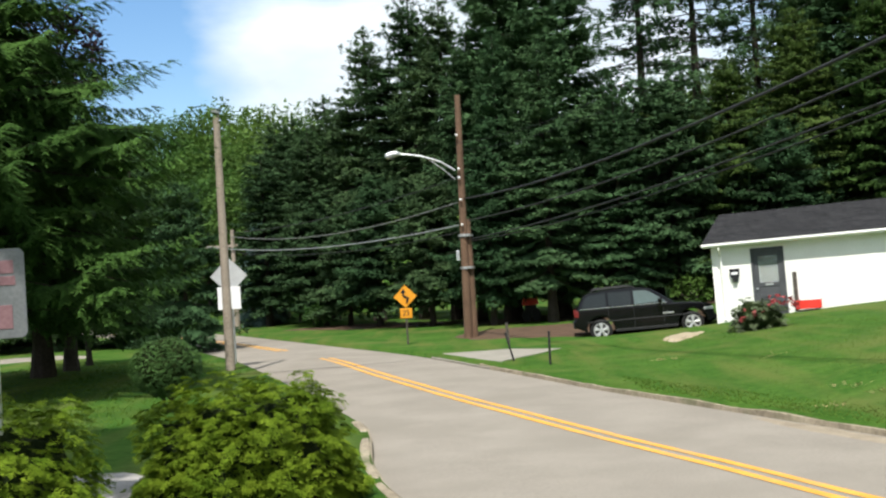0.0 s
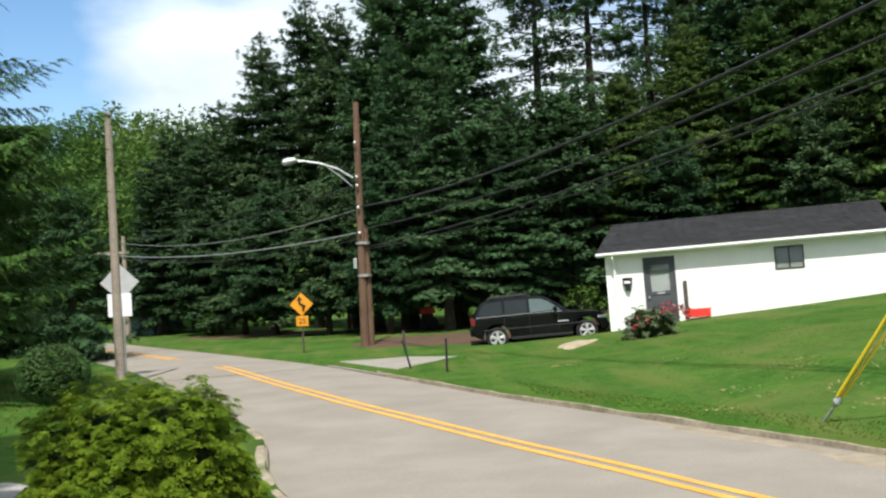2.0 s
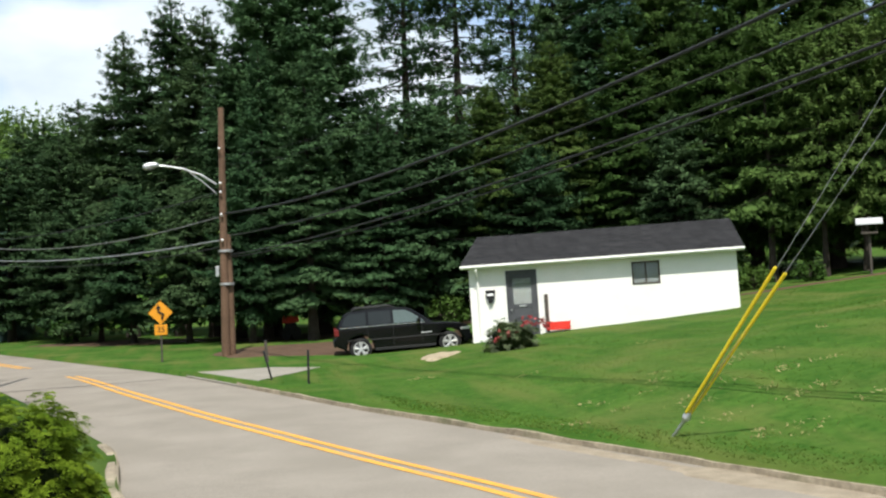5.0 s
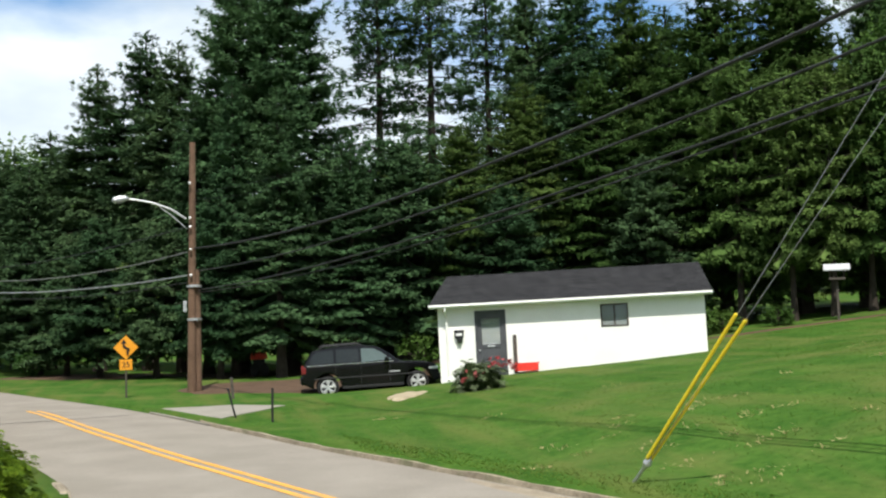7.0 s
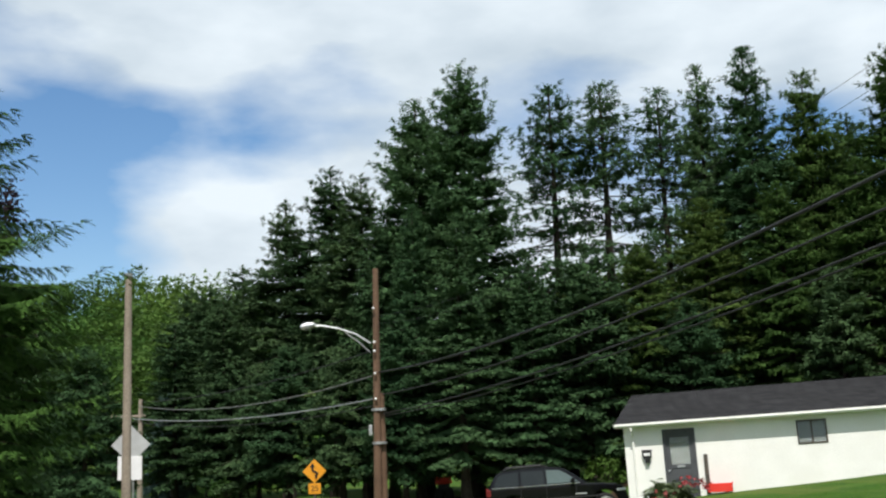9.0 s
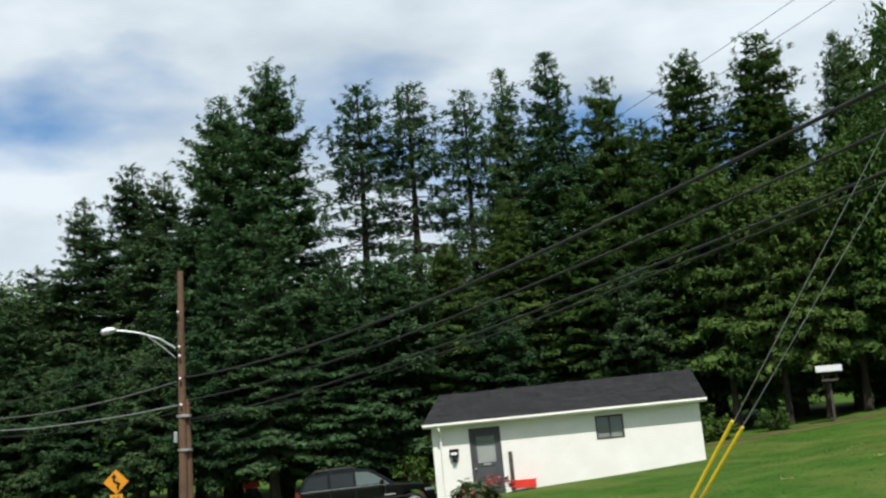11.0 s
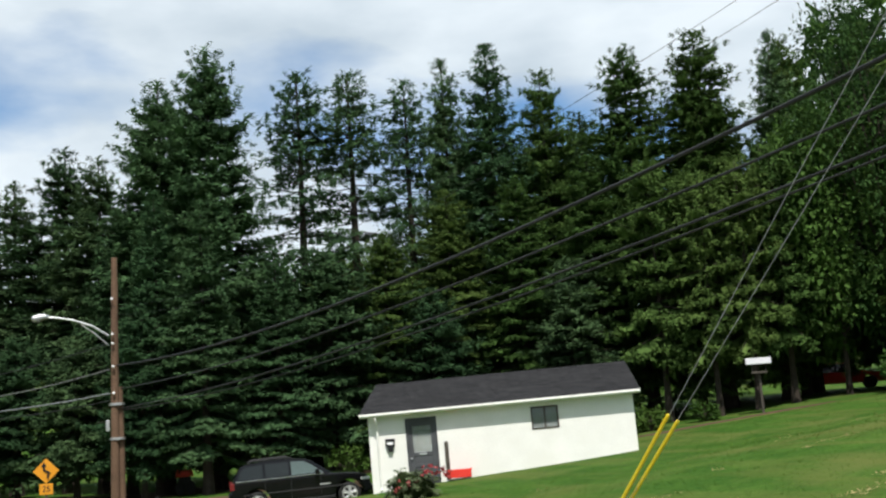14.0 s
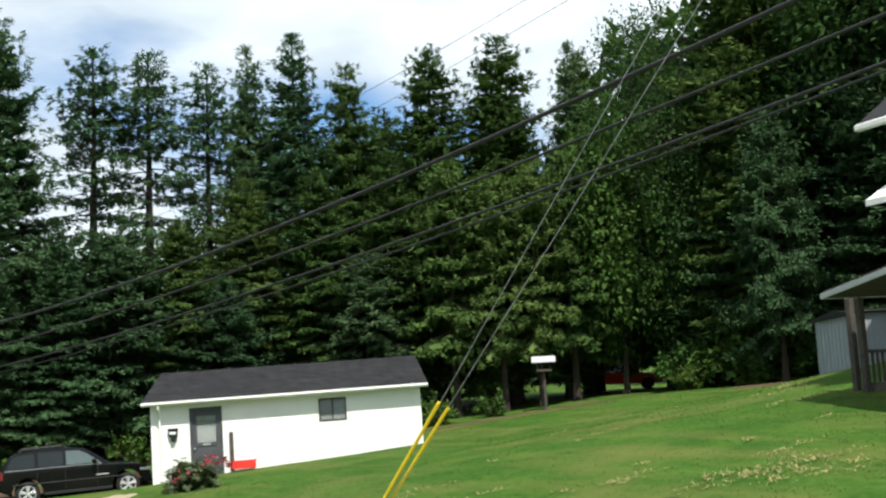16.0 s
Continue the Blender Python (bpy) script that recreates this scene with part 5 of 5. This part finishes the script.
wire((PR.x - 0.1, PR.y - 0.2, 4.62), (FP.x - 0.1, FP.y, 4.95), 0.55, 0.022, "dark overhead wire over the road", M_WIREG)
wire((PR.x - 0.1, PR.y - 0.2, 3.85), (FP.x - 1.4, FP.y, 4.48), 0.45, 0.026, "pale overhead service wire over the road", M_WIREL)
wire((PR.x - 0.1, PR.y - 0.2, 3.62), (FP.x - 1.4, FP.y, 4.40), 0.55, 0.014, "thin dark overhead wire over the road")
wire((P2.x, P2.y, 5.95), (20, -24, 6.4), 0.6, 0.024, "thick black telephone cable hanging along the road")
wire((P2.x, P2.y, 7.8), (20, -24, 8.2), 0.8, 0.008, "thin black overhead wire hanging along the road")

# guy wires with yellow guards
GA = Vector((5.77, 13.2, ground_z(5.77, 13.2)))
guy = empty("guy_anchor", Matrix.Translation(GA), "steel guy anchor with two yellow-guarded guy wires", "guy wire")
bm = bmesh.new()
dr = (Vector((P2.x, P2.y, 8.2)) - GA).normalized()
tube(bm, [dr * -0.25, dr * 0.32], 0.022, 8)
tube(bm, [dr * 0.28, dr * 0.36, dr * 0.44], [0.03, 0.06, 0.03], 8)
part("anchor_rod", bm, M_METAL, guy)
for zt, off, g0, g1 in ((9.1, -0.03, 0.42, 2.75), (8.4, 0.03, 0.40, 2.75)):
    d = (Vector((P2.x, P2.y, zt)) - GA)
    ln = d.length
    d.normalize()
    o = Vector((off, off * 0.4, 0))
    part("strand", tube(bmesh.new(), [dr * 0.3 + o * 0.3, d * (ln * 0.5) + o, d * ln], 0.0055, 6), M_WIREL, guy)
    part("guard", tube(bmesh.new(), [d * g0 + o, d * (g0 + 0.02) + o, d * (g1 - 0.02) + o, d * g1 + o], [0.016, 0.022, 0.022, 0.017], 10), M_GUARD, guy, "yellow plastic guard tube")


# ---- road signs and posts ----
def bars(parent, x0, z0, wid, hgt, n, material, y):
    for k in range(n):
        part("bar", box(bmesh.new(), (x0, y - 0.002, z0 - k * hgt * 2), (x0 + wid, y + 0.001, z0 - k * hgt * 2 + hgt)), material, parent)


sx, sy = -1.3, 35.4
sz = ground_z(sx, sy)
sign = empty("curve_sign", Matrix.Translation((sx, sy, sz)), "amber diamond curve warning sign with a speed plate", "road sign")
bm = bmesh.new()
tube(bm, [(0, 0.04, -0.2), (0, 0.04, 1.8)], 0.03, 6)
part("post", bm, M_DARKWOOD, sign)
bm = bmesh.new()
prism(bm, [(0, -0.37), (0.37, 0), (0, 0.37), (-0.37, 0)], -0.006, 0.006, "y")
for q in bm.verts:
    q.co.z += 1.53
part("plate", bm, M_ORANGE, sign)
bm = bmesh.new()
tube(bm, [(0.05, -0.014, 1.31), (0.05, -0.014, 1.41), (0.10, -0.014, 1.46), (-0.06, -0.014, 1.56), (-0.06, -0.014, 1.67)], 0.034, 6)
prism(bm, [(-0.14, 1.65), (0.02, 1.65), (-0.06, 1.79)], -0.02, -0.008, "y")
part("arrow", bm, M_BLACK, sign, "black winding arrow")
speed = part("speed_plate", box(bmesh.new(), (-0.19, -0.006, 0.84), (0.19, 0.006, 1.16), 0.004), M_ORANGE, sign)
cu = bpy.data.curves.new("speed_figure", 'FONT')
cu.body, cu.size, cu.extrude, cu.align_x, cu.align_y = "25", 0.24, 0.003, 'CENTER', 'CENTER'
tmp = new("speed_figure", cu)
me = bpy.data.meshes.new_from_object(tmp.evaluated_get(bpy.context.evaluated_depsgraph_get()))
bpy.data.objects.remove(tmp)
me.materials.append(M_BLACK)
fig = new("figure", me)
fig.parent = speed
fig.matrix_local = pose(0, -0.011, 1.0, 90, 0, 0)

dx, dy = -6.02, 30.9
dz = ground_z(dx, dy)
dia = empty("warning_sign", Matrix.Translation((dx, dy, dz)), "grey back of a diamond sign with a white plate below", "road sign")
bm = bmesh.new()
prism(bm, [(0, -0.52), (0.52, 0), (0, 0.52), (-0.52, 0)], -0.005, 0.005, "y", 0.0)
for q in bm.verts:
    q.co.z += 2.55 - dz
part("plate", bm, M_SIGNBACK, dia)
part("lower_plate", box(bmesh.new(), (-0.34, -0.012, 1.62 - dz), (0.30, -0.002, 2.25 - dz), 0.004), M_SIGNWHITE, dia, "white plate")
part("post", tube(bmesh.new(), [(0.06, 0.04, -0.2), (0.06, 0.04, 2.95 - dz)], 0.03, 6), M_METAL, dia)

lx, ly = -3.42, 8.35
lz = ground_z(lx, ly)
ls = empty("faded_sign", Matrix.Translation((lx, ly, lz)) @ Matrix.Rotation(radians(22), 4, 'Z'), "pale sign darkened for tree shade, with faded red marks on a post", "sign")
bm = bmesh.new()
prism(bm, arc(0.19, 2.56 - lz, 0.05, 0, 90, 4) + arc(-0.19, 2.56 - lz, 0.05, 90, 180, 4) + arc(-0.19, 1.98 - lz, 0.05, 180, 270, 4) + arc(0.19, 1.98 - lz, 0.05, 270, 360, 4), -0.004, 0.004, "y")
part("plate", bm, M_SIGNPALE, ls)
for x0, x1, z0, z1 in ((-0.16, 0.16, 2.42, 2.52), (-0.16, 0.17, 2.33, 2.40), (-0.14, 0.14, 2.00, 2.18)):
    part("bar", box(bmesh.new(), (x0, -0.009, z0 - lz), (x1, -0.004, z1 - lz), 0.002), M_SIGNRED, ls, "faded red bar")
part("post", tube(bmesh.new(), [(0, 0.03, -0.2), (0, 0.03, 2.5 - lz)], 0.03, 8), M_METAL, ls)

for (x, y, ang, hh, rr, nm) in ((2.2, 24.4, 1, 0.72, 0.03, "thin dark metal post standing in the grass"), (1.5, 26.0, -14, 0.68, 0.028, "leaning dark metal post beside the drive"), (1.8, 33.2, -4, 0.62, 0.05, "short weathered wooden post")):
    t = empty("marker_post", Matrix.Translation((x, y, ground_z(x, y))) @ pose(0, 0, 0, 0, ang, 0), nm, "post", "marker posts")
    bm = bmesh.new()
    box(bm, (-rr * 0.8, -rr * 0.8, -0.2), (rr * 0.8, rr * 0.8, hh), 0.008)
    part("stake", bm, M_DARKWOOD if rr > 0.04 else M_BLACK, t)
    part("cap", box(bmesh.new(), (-rr, -rr, hh - 0.002), (rr, rr, hh + 0.02), 0.005), M_BLACK, t)


# ---- things at the wood's edge ----
fx, fy = 23.2, 35.2
fz = ground_z(fx, fy)
feed = empty("bird_table", Matrix.Translation((fx, fy, fz)) @ Matrix.Rotation(-0.55, 4, 'Z') @ Matrix.Diagonal((0.8, 0.8, 0.9, 1)), "roofed wooden bird table with a pale roof", "bird table")
part("post", box(bmesh.new(), (-0.05, -0.05, -0.2), (0.05, 0.05, 1.6), 0.01), M_DARKWOOD, feed)
part("tray", box(bmesh.new(), (-0.35, -0.3, 1.58), (0.35, 0.3, 1.66), 0.01), M_DARKWOOD, feed)
for x in (-0.3, 0.3):
    part("upright", box(bmesh.new(), (x - 0.03, -0.03, 1.66), (x + 0.03, 0.03, 2.02), 0.005), M_DARKWOOD, feed)
for sg in (1, -1):
    bm = bmesh.new()
    prism(bm, [(0, 2.22), (sg * 0.42, 1.98), (sg * 0.42, 1.95), (0, 2.19)], -0.56, 0.56, "x")
    part("roof_panel", bm, M_SIGNBACK, feed, "pale grey roof panel")


def small_car(x, y, turn, label):
    z = ground_z(x, y)
    t = empty("car", Matrix.Translation((x, y, z)) @ Matrix.Rotation(turn, 4, 'Z'), label, "car")
    bm = bmesh.new()
    prism(bm, [(-2.1, 0.35), (-2.15, 0.7), (-2.0, 0.85), (-1.2, 0.9), (0.9, 0.9), (1.9, 0.78), (2.1, 0.6), (2.1, 0.35)] + arc(1.3, 0.33, 0.36, 0, 180, 6) + arc(-1.3, 0.33, 0.36, 0, 180, 6), -0.8, 0.8, "y", 0.05)
    part("body", bm, M_RED, t)
    bm = bmesh.new()
    prism(bm, [(-1.5, 0.88), (-1.0, 1.32), (0.2, 1.36), (1.0, 0.88)], -0.68, 0.68, "y", 0.05)
    part("cabin", bm, M_CARGLASS, t)
    part("roof_panel", box(bmesh.new(), (-0.95, -0.62, 1.34), (0.2, 0.62, 1.385), 0.015), M_RED, t)
    for wx in (-1.3, 1.3):
        for wy in (-0.78, 0.78):
            part("wheel", tube(bmesh.new(), [(wx, wy - 0.09, 0.32), (wx, wy + 0.09, 0.32)], 0.32, 18), M_TYRE, t)


small_car(37.6, 49.5, -0.6, "red car parked beyond the trees")
# red cart between the trunks
cx_, cy_ = 3.45, 45.6
cart = empty("garden_cart", Matrix.Translation((cx_, cy_, ground_z(cx_, cy_))) @ Matrix.Diagonal((0.62, 0.62, 0.9, 1)), "red garden cart standing among the tree trunks", "cart")
bm = bmesh.new()
prism(bm, [(-0.55, 0.75), (0.55, 0.78), (0.45, 1.12), (-0.5, 1.08)], -0.35, 0.35, "y", 0.02)
part("tub", bm, M_RED, cart)
for x in (-0.3, 0.35):
    part("wheel", tube(bmesh.new(), [(x, -0.38, 0.3), (x, -0.30, 0.3)], 0.3, 16), M_TYRE, cart)
part("frame", box(bmesh.new(), (-0.4, -0.04, 0.3), (0.4, 0.04, 0.76), 0.02), M_CARTRIM, cart)

# grey shed
shm = Matrix.Translation((21.28, 18.45, 0)) @ Matrix.Rotation(radians(-27), 4, 'Z')
shed = empty("shed", shm, "small grey metal shed behind the porch", "shed")
bm = bmesh.new()
box(bm, (0, 0, 1.7), (3.2, 3.0, 3.85))
part("wall_body", bm, M_SHED, shed)
for k in range(13):
    part("rib", box(bmesh.new(), (0.05 + k * 0.255, -0.016, 1.9), (0.09 + k * 0.255, 0.002, 3.85)), M_SHED, shed)
for k in range(12):
    part("rib", box(bmesh.new(), (-0.016, 0.05 + k * 0.255, 1.9), (0.002, 0.09 + k * 0.255, 3.85)), M_SHED, shed)
bm = bmesh.new()
prism(bm, [(-0.1, 3.83), (3.1, 3.83), (3.12, 3.87), (1.5, 4.0), (-0.12, 3.87)], -0.1, 3.3, "x")
part("roof", bm, M_SHINGLE, shed)

# the neighbouring house and its porch
nh = empty("house", Matrix(), "white two-storey house with a roofed porch and railing", "building")
part("wall", box(bmesh.new(), (17.9, 4.0, 1.2), (25.0, 14.0, 7.0)), M_TRIM, nh)
bm = bmesh.new()
prism(bm, [(17.55, 7.05), (21.3, 9.6), (25.7, 7.05), (25.7, 7.2), (21.3, 9.8), (17.55, 7.2)], 3.5, 14.7, "y")
part("roof", bm, M_SHINGLE, nh)
part("gutter", box(bmesh.new(), (17.45, 3.5, 7.05), (17.58, 14.72, 7.18), 0.02), M_TRIM, nh)
bm = bmesh.new()
prism(bm, [(17.2, 5.5), (17.9, 5.85), (17.9, 6.0), (17.2, 5.62)], 6, 14.4, "y")
part("lower_roof", bm, M_TRIM, nh)
porch = part("porch_roof", box(bmesh.new(), (0, 0, -0.05), (8.0, 1.9, 0.06), 0.01), M_DARKWOOD, nh)
ax_ = Vector((-0.79, -2.12, 0.18)).normalized()
ay_ = Vector((0.93, -0.35, 0.0)).normalized()
az_ = ax_.cross(ay_).normalized()
ay_ = az_.cross(ax_)
porch.matrix_world = Matrix(((ax_.x, ay_.x, az_.x, 15.65), (ax_.y, ay_.y, az_.y, 14.24), (ax_.z, ay_.z, az_.z, 3.78), (0, 0, 0, 1)))
for lo, hi in (((-0.02, -0.03, -0.07), (8.0, -0.003, 0.03)), ((-0.03, 0.0, -0.07), (-0.003, 1.9, 0.03))):
    part("fascia", box(bmesh.new(), lo, hi, 0.004), M_SIGNBACK, porch, "pale grey fascia")
for x, y in ((16.55, 14.45), (16.35, 14.05), (15.1, 11.2)):
    part("porch_post", box(bmesh.new(), (x - 0.06, y - 0.06, ground_z(x, y) - 0.2), (x + 0.06, y + 0.06, 3.75), 0.01), M_DARKWOOD, nh)
part("porch_floor", box(bmesh.new(), (16.4, 5.0, 1.4), (17.9, 14.1, 2.2), 0.01), M_DARKWOOD, nh)
part("rail", box(bmesh.new(), (16.4, 13.98, 2.72), (17.6, 14.04, 2.78), 0.005), M_DARKWOOD, nh)
for k in range(9):
    part("baluster", box(bmesh.new(), (16.5 + 0.13 * k, 13.99, 2.1), (16.54 + 0.13 * k, 14.03, 2.73), 0.003), M_DARKWOOD, nh)

# ---- grass blades, clippings, stones ----
random.seed(71)
v, f = [], []


def blades(n, x0, x1, y0, y1, hgt, keep):
    c = 0
    while c < n:
        x, y = rnd(x0, x1), rnd(y0, y1)
        if not keep(x, y):
            continue
        z = ground_z(x, y) - 0.01
        a = rnd(0, 6.28)
        hh = hgt * rnd(0.5, 1.4)
        w = 0.012 + 0.008 * random.random()
        k = len(v)
        v.extend([(x - w * math.cos(a), y - w * math.sin(a), z), (x + w * math.cos(a), y + w * math.sin(a), z), (x + rnd(-1.2, 1.2) * hh, y + rnd(-1.2, 1.2) * hh, z + hh * 0.7)])
        f.append((k, k + 1, k + 2))
        c += 1


def on_bank(x, y):
    return x - axis_x(y) > far_w(y) + 0.1 and not (7.3 < x < 16 and y > 32.2 - 0.4 * (x - 7.8))


blades(55000, 1, 16, 9, 30, 0.028, on_bank)
blades(20000, 14, 28, 12, 34, 0.04, on_bank)
blades(5000, 3.2, 7, 10, 24, 0.045, lambda x, y: 0.06 < x - axis_x(y) - far_w(y) < 0.9)
blades(14000, -12, -5, 13, 33, 0.06, lambda x, y: axis_x(y) - x > near_w(y) + 0.15)
grass = raw("grass_blades", v, f, M_BLADE)
tagged(grass, "short mown grass blades over the lawns", "grass", kind="stuff")
v, f = [], []
random.seed(72)
for cx, cy, rx, ry, n in ((10.9, 10.6, 0.7, 0.5, 800), (8.1, 14.9, 1.6, 0.35, 170), (7.9, 17.0, 1.6, 0.4, 130), (7.0, 13.5, 0.9, 0.4, 110), (6.4, 16.3, 0.8, 0.5, 110), (11.2, 13.2, 2.4, 0.3, 140), (17.6, 17.6, 0.8, 0.4, 140), (14.5, 22.0, 3.0, 2.0, 60), (9.0, 22.0, 3.0, 2.0, 90), (12.5, 9.0, 1.4, 0.8, 260), (8.2, 12.2, 1.0, 0.4, 120), (12.1, 11.9, 0.45, 0.2, 120), (10.4, 11.5, 0.5, 0.16, 160), (10.2, 13.0, 0.4, 0.15, 100), (15.6, 15.1, 0.5, 0.25, 120), (11.3, 18.0, 1.5, 0.3, 100)):
    spots = [(cx + random.gauss(0, rx), cy + random.gauss(0, ry * 0.7), rnd(0.04, 0.13)) for _ in range(max(3, n // 22))]
    for j in range(n):
        sx_, sy_, sr_ = spots[j % len(spots)]
        x, y = sx_ + random.gauss(0, sr_ * 1.6), sy_ + random.gauss(0, sr_)
        if x - axis_x(y) < far_w(y) + 0.3:
            continue
        p = Vector((x, y, ground_z(x, y) + 0.03))
        d = Vector((rnd(-1, 1), rnd(-1, 1), rnd(0.0, 0.5))).normalized()
        kite(v, f, p, d, Vector((rnd(-0.6, 0.6), rnd(-0.6, 0.6), 1)), rnd(0.04, 0.10), rnd(0.008, 0.018))
tagged(raw("dry_clippings", v, f, M_DRYGRASS), "pale dry clippings scattered on the lawn", "grass", kind="stuff")
